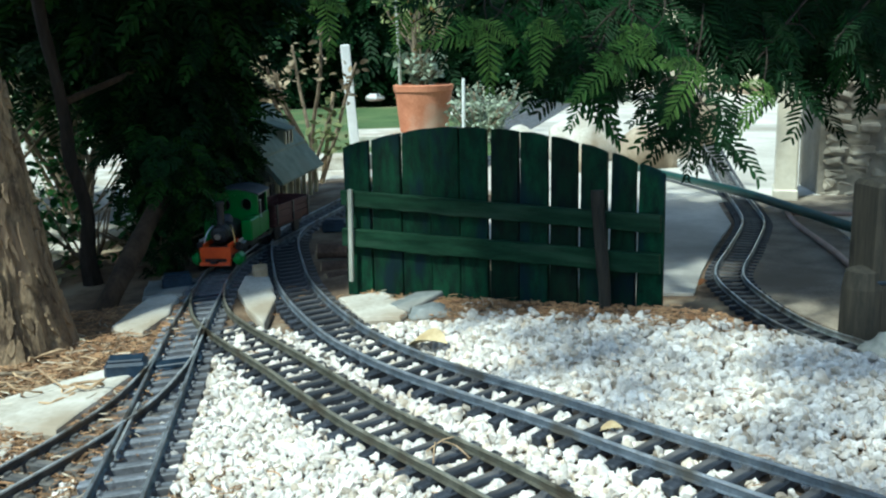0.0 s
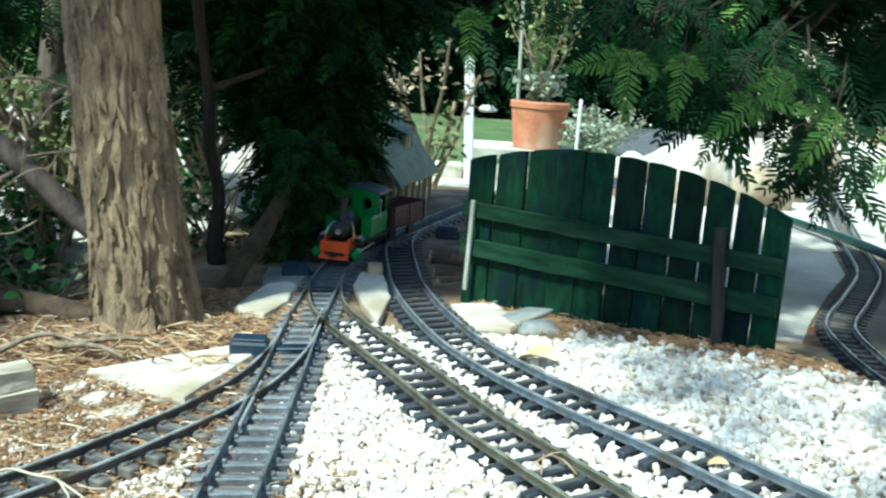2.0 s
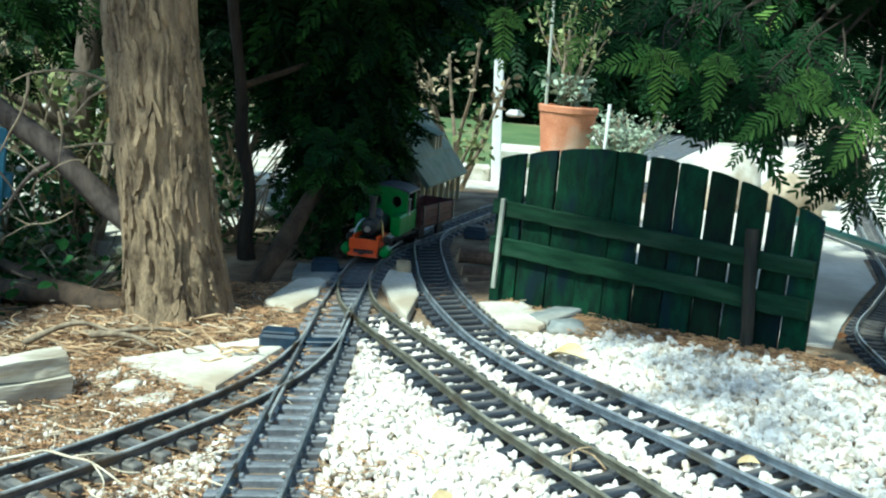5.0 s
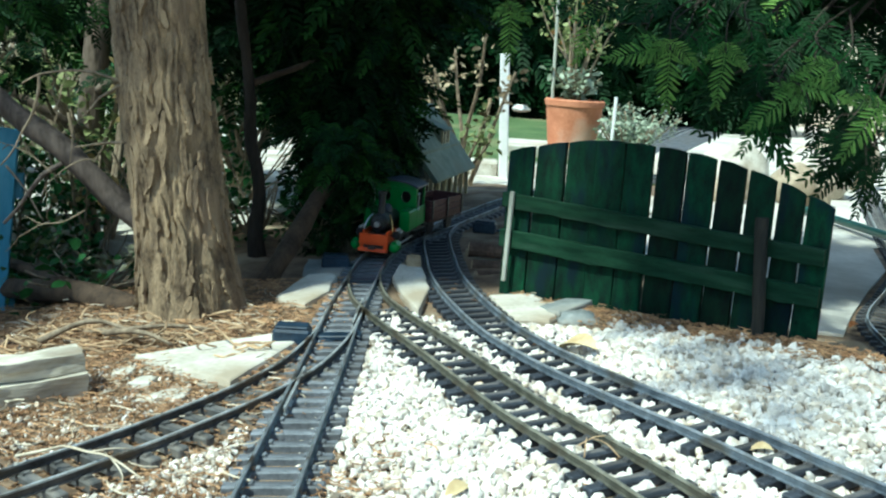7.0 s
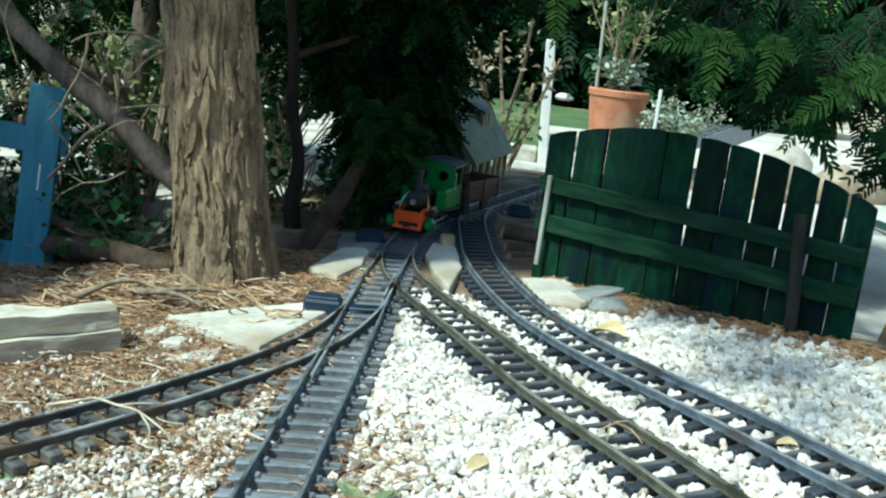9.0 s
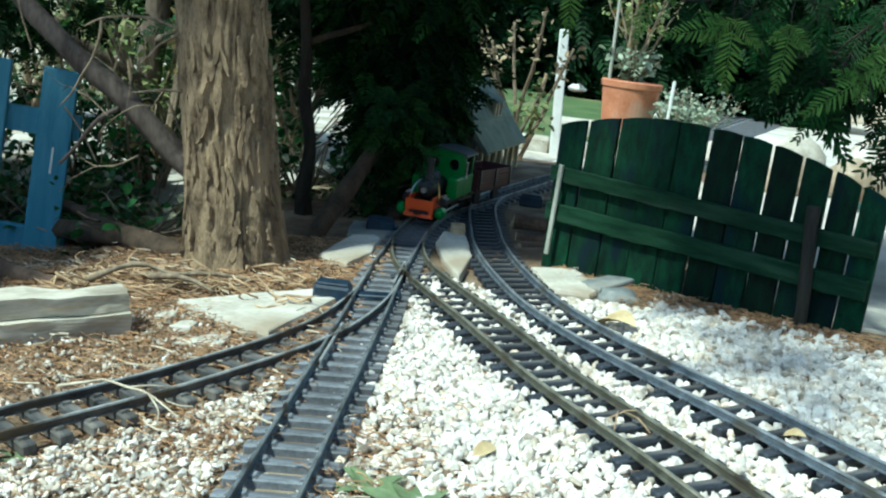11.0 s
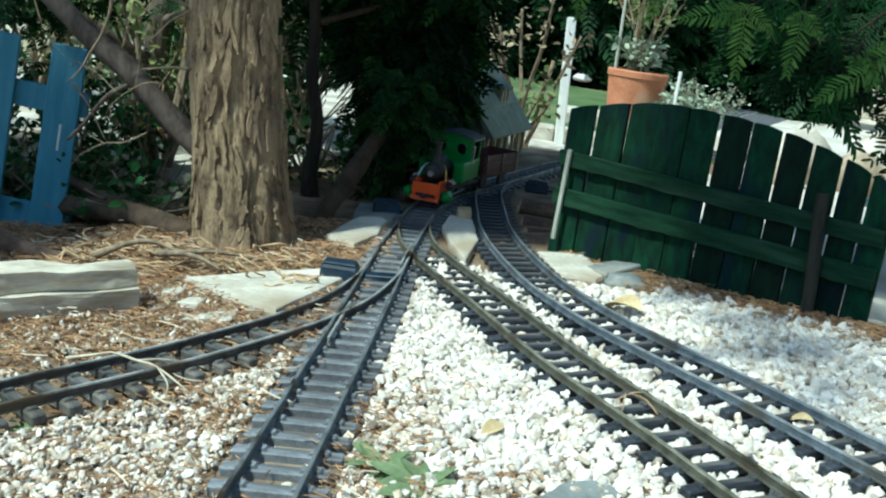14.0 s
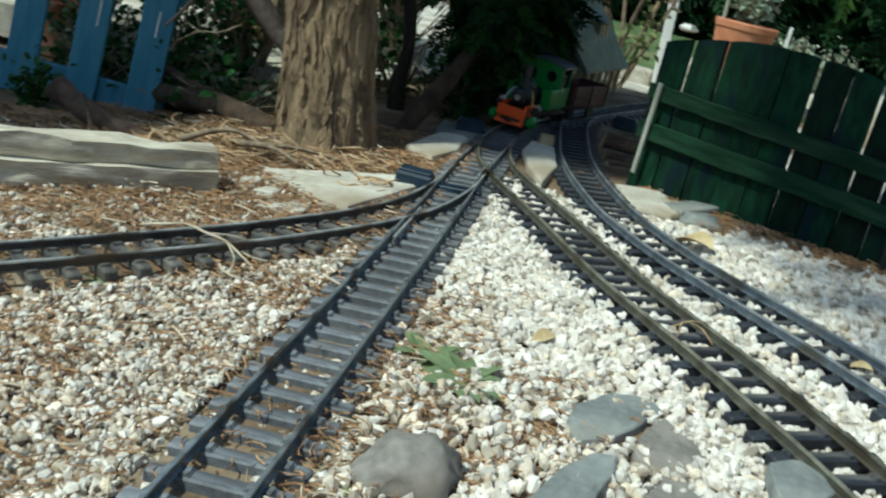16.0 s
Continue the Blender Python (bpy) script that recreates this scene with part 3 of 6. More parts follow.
# ---- picket fence ----
def make_fence():
    ax, ay, ang = 0.088, 1.317, -36.4
    f = thing("picket_fence", "small dark green stained picket fence panel with an arched top", "fence", at=(ax, ay, 0), rz=ang)
    edges = [-0.022, 0.0196, 0.0672, 0.1113, 0.1532, 0.1939, 0.235, 0.2742, 0.312, 0.349, 0.383, 0.4145]
    tops = [0.1912, 0.2025, 0.2128, 0.2198, 0.2213, 0.2206, 0.2182, 0.2138, 0.2064, 0.197, 0.186, 0.1745]
    gaps = [0, 0.0052, 0.0040, 0.0009, 0.0024, 0.0062, 0.0038, 0.0046, 0.0056, 0.0058, 0.0048, 0]
    rnd = random.Random(4)
    for i in range(11):
        a, b = edges[i] + gaps[i] / 2, edges[i + 1] - gaps[i + 1] / 2
        ga, gb = gaps[i] * 0.3, gaps[i + 1] * 0.3
        lean = rnd.uniform(-0.0006, 0.0006)
        foot = -0.010 + 0.02 * i / 10 + rnd.uniform(-0.002, 0.002)
        bm = bmesh.new()
        n = 4
        cols = []
        for k in range(n + 1):
            u = k / n
            x = a + (b - a) * u
            xf = a - ga + (b + gb - a + ga) * u
            top = tops[i] + (tops[i + 1] - tops[i]) * u + 0.0015 * math.sin(math.pi * u)
            cols.append([(xf, foot), ((x + xf) / 2 + lean * 0.5, foot + (top - foot) * 0.5), (x + lean, top)])
        for y in (0.0, 0.007):
            for c in cols:
                for x, z in c:
                    bm.verts.new((x, y + rnd.uniform(-0.0004, 0.0004), z))
        bm.verts.ensure_lookup_table()
        m = 3 * (n + 1)
        for k in range(n):
            for j in range(2):
                q = [3 * k + j, 3 * (k + 1) + j, 3 * (k + 1) + j + 1, 3 * k + j + 1]
                bm.faces.new([bm.verts[t] for t in q])
                bm.faces.new([bm.verts[t + m] for t in reversed(q)])
        for k in range(n):
            for j in (0, 2):
                q = [3 * k + j, 3 * (k + 1) + j]
                bm.faces.new([bm.verts[t] for t in (q[0], q[1], q[1] + m, q[0] + m)])
        for k in (0, n):
            for j in range(2):
                q = [3 * k + j, 3 * k + j + 1]
                bm.faces.new([bm.verts[t] for t in (q[0], q[1], q[1] + m, q[0] + m)])
        bmesh.ops.recalc_face_normals(bm, faces=bm.faces[:])
        bmesh.ops.bevel(bm, geom=[e for e in bm.edges if e.calc_face_angle(0) > 1], offset=0.0008, segments=1, affect="EDGES")
        part("board", bm, FENCEGREEN, f)
    # cross rails with a chipped lower edge
    for zl, zr, hgt in ((0.1245, 0.1185, 0.021), (0.0715, 0.0725, 0.025)):
        bm = bmesh.new()
        n, cols = 40, []
        for k in range(n + 1):
            x = -0.022 + 0.435 * k / n
            z = zl + (zr - zl) * k / n + 0.0008 * noise.noise(Vector((x * 9, zl * 90, 0)))
            low = z - hgt / 2 - 0.0030 * max(0.0, noise.noise(Vector((x * 45, zl * 50, 3)))) + 0.0012 * noise.noise(Vector((x * 120, zl, 7)))
            top = z + hgt / 2 + 0.0009 * noise.noise(Vector((x * 60, zl, 11)))
            cols.append([bm.verts.new((x, y, q)) for y, q in ((-0.0008, low), (-0.0088, low + 0.0008), (-0.0096, low + 0.002), (-0.0096, top - 0.0012), (-0.0086, top), (-0.0008, top))])
        for p, q in zip(cols[:-1], cols[1:]):
            for k in range(6):
                bm.faces.new((p[k], q[k], q[(k + 1) % 6], p[(k + 1) % 6]))
        bm.faces.new(list(reversed(cols[0])))
        bm.faces.new(cols[-1])
        bmesh.ops.recalc_face_normals(bm, faces=bm.faces[:])
        part("cross_rail", bm, FENCERAIL, f)
    part("stake", tube(smooth_line([(0.355, -0.017, -0.012), (0.351, -0.0175, 0.05), (0.346, -0.0165, 0.10), (0.341, -0.016, 0.157)], 0.012), np.linspace(0.0078, 0.0068, 30), 9, wobble=0.25, seed=2.0), STAKE, f, "dark weathered stake")
    part("stake", box(0.0062, 0.005, 0.126, (-0.005, -0.0135, 0.0755), (0, 1.5, 0), bevel=0.0008, rough=0.0005), PALESTAKE, f, "pale thin wooden stake")
    return f


make_fence()


# ---- trees ----
def bark_trunk(name, points, radii, mat, parent, segs=72, rings_per=0.012, depth=0.006, label=""):
    line = smooth_line([(*p, r) for p, r in zip(points, radii)], rings_per)
    verts, faces = [], []
    for i, (x, y, z, r) in enumerate(line):
        for k in range(segs):
            a = 2 * math.pi * k / segs
            ca, sa = math.cos(a), math.sin(a)
            ridge = noise.noise(Vector((ca * 7.0 + 0.9 * noise.noise(Vector((ca * 2, sa * 2, z * 18))), sa * 7.0, z * 13.0)))
            fine = noise.noise(Vector((ca * 20, sa * 20, z * 34 + 5)))
            ridge = min(abs(ridge) * 4.5, 1.0) - 0.8 + 0.5 * noise.noise(Vector((ca * 4, sa * 4, z * 11 + 9)))
            rr = r + depth * (ridge * 1.0 + fine * 0.4) + 0.1 * r * noise.noise(Vector((ca, sa, z * 3)))
            verts.append((x + ca * rr, y + sa * rr, z))
    m = len(line)
    for i in range(m - 1):
        for k in range(segs):
            a, b = i * segs + k, i * segs + (k + 1) % segs
            faces.append((a, b, b + segs, a + segs))
    faces = np.array(faces)
    return raw(name, verts, faces, mat, parent, label, smooth=True)


def needle_spray(length, needle, width, count, seed, droop=0.15):
    """One flat twig of yew: a stem and two rows of needles, as vertices and quads."""
    rng = np.random.default_rng(seed)
    v, f = [], []
    for k in range(count):
        u = (k + 0.5) / count
        x = u * length
        z = -droop * length * u * u
        for s in (-1, 1):
            a = math.radians(62 - 26 * u + rng.uniform(-9, 9))
            ln = needle * (0.65 + 0.6 * math.sin(math.pi * min(u * 1.05 + 0.12, 1))) * rng.uniform(0.8, 1.1)
            dx, dy = math.cos(a) * ln, s * math.sin(a) * ln
            px, py = -dy / ln * width, dx / ln * width
            lift = rng.uniform(-0.1, 0.16) * ln
            b = len(v)
            mid = z + lift * 0.6 + 0.0006
            v += [(x, 0, z), (x + dx * 0.22 + px, dy * 0.22 + py, mid), (x + dx * 0.75 + px * 0.9, dy * 0.75 + py * 0.9, mid - 0.04 * ln), (x + dx, dy, z + lift - 0.14 * ln), (x + dx * 0.75 - px * 0.9, dy * 0.75 - py * 0.9, mid - 0.04 * ln), (x + dx * 0.22 - px, dy * 0.22 - py, mid)]
            f += [(b, b + 1, b + 2, b + 3), (b, b + 3, b + 4, b + 5)]
    b = len(v)
    w = length * 0.012
    v += [(0, w, 0), (0, -w, 0), (length, 0, -droop * length)]
    f.append((b, b + 1, b + 2, b + 2))
    return np.array(v), [q if q[2] != q[3] else q[:3] for q in f]


def place_many(name, templates, mats, mat, parent=None, label="", seed=0):
    """Joins transformed copies of leaf templates into one mesh. mats: list of 4 x 4 arrays."""
    rng = np.random.default_rng(seed)
    verts, loops, sizes, off = [], [], [], 0
    for m in mats:
        v, f = templates[int(rng.integers(len(templates)))]
        verts.append(v @ m[:3, :3].T + m[:3, 3])
        for q in f:
            loops.extend(i + off for i in q)
            sizes.append(len(q))
        off += len(v)
    verts = np.concatenate(verts).astype(np.float32)
    me = bpy.data.meshes.new(name)
    me.vertices.add(len(verts))
    me.vertices.foreach_set("co", verts.ravel())
    me.loops.add(len(loops))
    me.loops.foreach_set("vertex_index", np.array(loops, np.int32))
    me.polygons.add(len(sizes))
    sizes = np.array(sizes, np.int32)
    me.polygons.foreach_set("loop_start", np.r_[0, np.cumsum(sizes)[:-1]].astype(np.int32))
    me.update(calc_edges=True)
    me.validate()
    return link(name, me, mat, parent, label)


def spray_pose(p, yaw, pitch, roll, scale):
    return np.array(Matrix.LocRotScale(p, Euler((radians(roll), radians(pitch), radians(yaw)), "XYZ"), (scale, scale, scale)))


SPRAYS = [needle_spray(0.085, 0.021, 0.0018, 13, s) for s in range(4)]
COARSE = [needle_spray(0.09, 0.024, 0.0032, 9, 20 + s) for s in range(4)]


def conifer(name, label, trunk_pts, radii, mat, clumps, crown_mat, seed, group="", depth=0.006, limbs=(), limb_mat=None, second=None):
    t = thing(name, label, "tree", group)
    bark_trunk("trunk", trunk_pts, radii, mat, t, depth=depth, segs=150 if depth > 0.004 else 24, rings_per=0.006 if depth > 0.004 else 0.03)
    for pts, r0, r1 in limbs:
        line = smooth_line(pts, 0.02)
        rr = np.linspace(r0, r1, len(line))
        part("limb", tube(line, rr, 10, wobble=0.25, seed=len(pts)), limb_mat or DARKBARK, t, smooth=True)
    if second:
        tagged(place_many("foliage", COARSE, clumps[::3], second, t, "mid green needles", seed + 7), kind="stuff")
        clumps = [c for i, c in enumerate(clumps) if i % 3]
    if clumps:
        tagged(place_many("crown", COARSE, clumps, crown_mat, t, "dense dark green needles", seed), kind="stuff")
    return t


# Openings through the shrubs behind the tracks, where the sunlit path shows: two ends and a radius
OPENINGS = [((-0.29, 1.45, 0.165), (-0.66, 3.6, -0.05), 0.060), ((-0.29, 1.5, 0.045), (-0.52, 2.7, -0.10), 0.034), ((-0.49, 1.34, 0.03), (-0.66, 1.9, -0.08), 0.036), ((-0.55, 1.30, 0.19), (-1.45, 3.5, 0.04), 0.035), ((-0.52, 1.72, -0.03), (-1.04, 1.29, 0.81), 0.08), ((-0.42, 2.15, -0.04), (-0.99, 1.67, 0.88), 0.09), ((0.46, 1.06, 0.318), (1.02, 2.4, 0.312), 0.042)]


def in_opening(q):
    for a, b, r in OPENINGS:
        a, b = Vector(a), Vector(b)
        u = (q - a).dot(b - a) / (b - a).length_squared
        if 0 < u < 1 and (q - a - (b - a) * u).length < r * (0.7 + 0.4 * u + 0.7 * abs(noise.noise(q * 9))):
            return True
    return False


def cloud(rng, n, cx, cy, cz, rx, ry, rz, scale=(0.8, 1.5), gap=0.0, gscale=3.0, droop=(5, 60)):
    """Sprays in a rough cloud, with uneven gaps."""
    out = []
    while len(out) < n:
        p = rng.uniform(-1, 1, 3)
        if (p ** 2).sum() > 1:
            continue
        q = Vector((cx + p[0] * rx, cy + p[1] * ry, cz + p[2] * rz))
        if noise.noise(q * gscale) < gap or in_opening(q):
            continue
        out.append(spray_pose(q, rng.uniform(0, 360), rng.uniform(*droop), rng.uniform(-50, 50), rng.uniform(*scale)))
    return out


def bark_plates(parent, axis, n, seed):
    """Shaggy strips of bark lying on a trunk; axis gives centre and radius at a height."""
    r = random.Random(seed)
    verts, faces = [], []
    for _ in range(n):
        z0, ang = r.uniform(-0.06, 0.62), r.uniform(math.pi * 0.85, math.pi * 2.15)
        ln, w, th = r.uniform(0.016, 0.055), r.uniform(0.0022, 0.0058), r.uniform(-0.0016, 0.0003)
        skew, curl = r.uniform(-0.16, 0.16), r.uniform(0.0, 0.0040) * r.random()
        b, m = len(verts), 9
        for k in range(m):
            u = k / (m - 1)
            z = z0 + ln * u
            cx, cy, rad = axis(z)
            half = w * (0.10 + 0.90 * math.sin(math.pi * (0.04 + 0.92 * u)) ** 0.7) * r.uniform(0.70, 1.30)
            mid = ang + skew * u + r.uniform(-0.01, 0.01)
            lift = 0.0004 + curl * (2 * u - 1) ** 2 * (1 if u < 0.5 else 0.4)
            for da, h in ((-half / rad, -0.004), (-half * 0.75 / rad, th + lift), (half * 0.75 / rad, th * 0.8 + lift), (half / rad, -0.004)):
                q = rad + h + 0.0025
                verts.append((cx + math.cos(mid + da) * q, cy + math.sin(mid + da) * q, z))
        for k in range(m - 1):
            for j in range(3):
                a = b + 4 * k + j
                faces.append((a, a + 1, a + 5, a + 4))
        faces += [(b, b + 3, b + 2, b + 1), (b + 4 * m - 4, b + 4 * m - 3, b + 4 * m - 2, b + 4 * m - 1)]
    return tagged(raw("loose_bark", verts, faces, BARKSTRIP, parent, "shaggy peeling strips of bark"), kind="stuff")


rng = np.random.default_rng(21)
# The big tree beside the tracks, with unseen crown clumps added for shade
big_tree = conifer("conifer_tree", "mature conifer with fissured grey-brown bark beside the tracks", [(-0.335, 1.235, -0.08), (-0.342, 1.24, -0.03), (-0.352, 1.24, 0.05), (-0.365, 1.24, 0.15), (-0.388, 1.24, 0.33), (-0.42, 1.25, 0.7), (-0.44, 1.27, 1.4), (-0.45, 1.3, 2.4)], [0.085, 0.069, 0.061, 0.0575, 0.056, 0.052, 0.045, 0.02], BARK,
        cloud(rng, 1800, -0.455, 1.265, 1.2, 0.42, 0.30, 0.26, (1.4, 2.2), -0.25, 3.0) + cloud(rng, 330, -1.48, 0.70, 1.25, 0.34, 0.32, 0.22, (1.8, 3.0), -0.2, 3.0) + cloud(rng, 380, -0.84, 1.02, 1.2, 0.17, 0.14, 0.2, (1.2, 1.8), -0.3, 3.0) + cloud(rng, 85, 0.0, 0.885, 0.87, 0.17, 0.09, 0.07, (1.2, 2.0), -0.3, 6.0) + cloud(rng, 36, -0.04, 0.50, 0.98, 0.24, 0.32, 0.10, (1.4, 2.2), -0.05, 6.0), YEWSHADED, 31, limbs=[
            ([(-0.40, 1.26, 0.06), (-0.46, 1.265, 0.103), (-0.52, 1.26, 0.161), (-0.595, 1.26, 0.212), (-0.70, 1.28, 0.305), (-0.90, 1.33, 0.55)], 0.0165, 0.0105),
            ([(-0.407, 1.245, -0.048), (-0.462, 1.260, -0.043), (-0.538, 1.300, -0.042), (-0.648, 1.380, -0.067), (-0.750, 1.460, -0.083), (-0.891, 1.550, -0.083)], 0.0185, 0.012),
            ([(-0.534, 1.3, -0.034), (-0.595, 1.36, -0.036), (-0.667, 1.42, -0.037), (-0.753, 1.48, -0.033)], 0.010, 0.006),
        ], limb_mat=LIMBMID)
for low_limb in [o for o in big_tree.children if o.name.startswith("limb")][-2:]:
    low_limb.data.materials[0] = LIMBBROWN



def trunk_axis(z):
    zs = [-0.08, -0.03, 0.05, 0.15, 0.33, 0.7]
    return (np.interp(z, zs, [-0.335, -0.342, -0.352, -0.365, -0.388, -0.42]), 1.24, np.interp(z, zs, [0.085, 0.069, 0.061, 0.0575, 0.056, 0.052]))


bark_plates(big_tree, trunk_axis, 320, 8)

# Dark conifers behind, their depth shade put into the needle colour
hedge = []
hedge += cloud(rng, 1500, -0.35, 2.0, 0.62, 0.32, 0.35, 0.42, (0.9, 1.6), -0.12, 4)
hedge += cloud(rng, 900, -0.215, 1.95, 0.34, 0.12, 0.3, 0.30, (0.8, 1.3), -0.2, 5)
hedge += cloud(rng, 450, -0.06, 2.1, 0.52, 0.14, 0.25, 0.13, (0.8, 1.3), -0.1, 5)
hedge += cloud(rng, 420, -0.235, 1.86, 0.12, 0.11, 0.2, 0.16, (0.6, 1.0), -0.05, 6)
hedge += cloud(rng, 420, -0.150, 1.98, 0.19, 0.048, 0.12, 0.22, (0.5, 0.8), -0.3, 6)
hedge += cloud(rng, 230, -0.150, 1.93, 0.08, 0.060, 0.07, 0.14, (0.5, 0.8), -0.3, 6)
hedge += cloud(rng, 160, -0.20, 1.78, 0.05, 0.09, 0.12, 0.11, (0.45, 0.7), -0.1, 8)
# The last clump hangs unseen overhead, added to shade the junction and locomotive
conifer("yew_tree", "dark dense yew behind the junction", [(-0.322, 1.600, -0.086), (-0.334, 1.600, 0.0), (-0.328, 1.60, 0.079), (-0.346, 1.60, 0.16), (-0.349, 1.600, 0.237), (-0.374, 1.600, 0.434), (-0.387, 1.620, 0.726)], [0.019, 0.013, 0.0105, 0.011, 0.009, 0.009, 0.006], LIMBDARK, hedge + cloud(rng, 110, -0.19, 1.60, 0.135, 0.06, 0.05, 0.07, (0.4, 0.65), -0.3, 8) + cloud(rng, 110, -0.205, 1.66, 0.0, 0.07, 0.08, 0.07, (0.35, 0.55), -0.2, 8) + cloud(rng, 420, -0.20, 1.48, 0.66, 0.24, 0.28, 0.10, (1.0, 1.6), -0.2, 4), YEWSHADED, 32, "background trees", 0.002, limb_mat=LIMBBROWN, second=YEWMID,
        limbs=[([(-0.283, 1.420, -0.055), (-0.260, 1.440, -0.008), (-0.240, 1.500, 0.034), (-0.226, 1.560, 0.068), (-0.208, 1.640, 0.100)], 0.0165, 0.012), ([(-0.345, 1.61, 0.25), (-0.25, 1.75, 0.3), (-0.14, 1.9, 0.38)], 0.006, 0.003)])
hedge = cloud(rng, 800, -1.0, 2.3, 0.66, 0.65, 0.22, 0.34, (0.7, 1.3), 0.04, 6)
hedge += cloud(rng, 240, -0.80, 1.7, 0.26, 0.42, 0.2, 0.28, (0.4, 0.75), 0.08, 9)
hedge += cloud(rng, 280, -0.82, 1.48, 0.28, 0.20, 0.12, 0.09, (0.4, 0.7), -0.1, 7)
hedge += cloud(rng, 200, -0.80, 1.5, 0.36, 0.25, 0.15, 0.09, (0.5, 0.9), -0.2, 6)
conifer("yew_tree", "yew with gaps between its low branches", [(-0.78, 2.0, -0.08), (-0.75, 2.0, 0.3), (-0.72, 2.05, 0.9), (-0.7, 2.1, 1.5)], [0.03, 0.026, 0.02, 0.01], DARKBARK, hedge, YEWSHADED, 33, "background trees", 0.003, second=YEWMID,
        limbs=[([(-0.75, 1.98, 0.1), (-0.9, 1.9, 0.2), (-1.1, 1.85, 0.36)], 0.012, 0.005), ([(-0.74, 1.98, 0.2), (-0.6, 1.85, 0.28), (-0.5, 1.75, 0.42)], 0.01, 0.004)])


# Overhanging yew boughs in front, at the top
def hang_pose(p, r, tilt, scale):
    """A spray that droops with its flat side turned outwards over the gravel."""
    d = Vector((r.uniform(-0.75, 0.75), r.uniform(-0.6, 0.1), -1.0 + tilt * r.uniform(0, 1.2))).normalized()
    n = Vector((r.uniform(-0.5, 0.5), -1.0, r.uniform(0.0, 0.9)))
    n = (n - d * n.dot(d)).normalized()
    m = Matrix((d, n.cross(d), n)).transposed().to_4x4()
    return np.array(Matrix.Translation(p) @ m @ Matrix.Scale(scale, 4))


def bough(points, r0, mats, weights, seed, density=4, width=0.10, scale=(0.8, 1.25), tilt=0.7):
    r = np.random.default_rng(seed)
    line = smooth_line(points, 0.02)
    t = thing("yew_bough", "overhanging yew bough with flat green sprays", "branch", "overhanging boughs")
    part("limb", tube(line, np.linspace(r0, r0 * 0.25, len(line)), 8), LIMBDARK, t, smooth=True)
    groups = [[] for _ in mats]
    for i, p in enumerate(line):
        for _ in range(density):
            q = Vector(p) + Vector((r.normal(0, width * 0.55), r.normal(0, width * 0.45), -abs(r.normal(0, width * 0.3)) + 0.02))
            if noise.noise(q * 13) < -0.03 or in_opening(q):
                continue
            groups[int(r.choice(len(mats), p=weights))].append(hang_pose(q, r, tilt, r.uniform(*scale)))
        if i % 2 == 0:
            q = Vector(p) + Vector((r.normal(0, width * 0.5), r.normal(0, width * 0.4), -0.02))
            part("twig", tube([p, (Vector(p) + q) / 2 + Vector((0, 0, 0.008)), q], [r0 * 0.3, r0 * 0.25, r0 * 0.15], 5), LIMBDARK, t)
    for g, m in zip(groups, mats):
        if g:
            tagged(place_many("foliage", SPRAYS, g, m, t, "", seed), kind="stuff")
    return t


FOL = [YEW, YEWSHADED, YEWSUNLIT]
# front sprays over the fence: tip, root, density, share of plain, shaded and sunlit leaf colour
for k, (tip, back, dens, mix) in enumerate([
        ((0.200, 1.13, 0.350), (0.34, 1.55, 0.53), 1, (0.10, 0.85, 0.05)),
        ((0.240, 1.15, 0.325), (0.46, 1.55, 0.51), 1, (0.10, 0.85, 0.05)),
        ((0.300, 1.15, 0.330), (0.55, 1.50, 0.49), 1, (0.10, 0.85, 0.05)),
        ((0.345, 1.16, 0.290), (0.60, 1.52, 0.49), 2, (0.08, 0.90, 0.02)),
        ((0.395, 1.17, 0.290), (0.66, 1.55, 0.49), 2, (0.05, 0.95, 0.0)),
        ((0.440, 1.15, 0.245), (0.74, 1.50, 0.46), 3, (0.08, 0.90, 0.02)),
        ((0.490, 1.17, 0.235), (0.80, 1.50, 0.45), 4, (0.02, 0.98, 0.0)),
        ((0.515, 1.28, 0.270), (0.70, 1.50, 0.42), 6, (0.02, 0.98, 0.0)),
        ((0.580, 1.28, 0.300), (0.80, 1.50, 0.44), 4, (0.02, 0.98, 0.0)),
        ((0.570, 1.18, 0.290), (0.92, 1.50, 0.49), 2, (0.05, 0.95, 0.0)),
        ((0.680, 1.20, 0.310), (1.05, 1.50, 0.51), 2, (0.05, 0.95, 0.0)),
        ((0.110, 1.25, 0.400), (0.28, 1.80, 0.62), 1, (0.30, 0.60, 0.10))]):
    mid = [tip[j] + (back[j] - tip[j]) * 0.45 + (0.012 if j == 2 else 0) for j in range(3)]
    bough([back, mid, tip], 0.004, FOL, mix, 41 + k, dens, 0.055, (0.75, 1.2))
# the mass behind them, its shade put into the leaf colour
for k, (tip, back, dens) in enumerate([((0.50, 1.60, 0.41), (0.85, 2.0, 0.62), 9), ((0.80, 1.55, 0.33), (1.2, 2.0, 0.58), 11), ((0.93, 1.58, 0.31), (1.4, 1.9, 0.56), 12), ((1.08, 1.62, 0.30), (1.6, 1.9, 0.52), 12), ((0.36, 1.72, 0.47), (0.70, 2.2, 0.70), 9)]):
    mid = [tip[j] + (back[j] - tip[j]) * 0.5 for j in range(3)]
    rear = bough([back, mid, tip], 0.009, [YEWSHADED, YEW], (0.95, 0.05), 60 + k, dens - 1, 0.12, (0.8, 1.4))
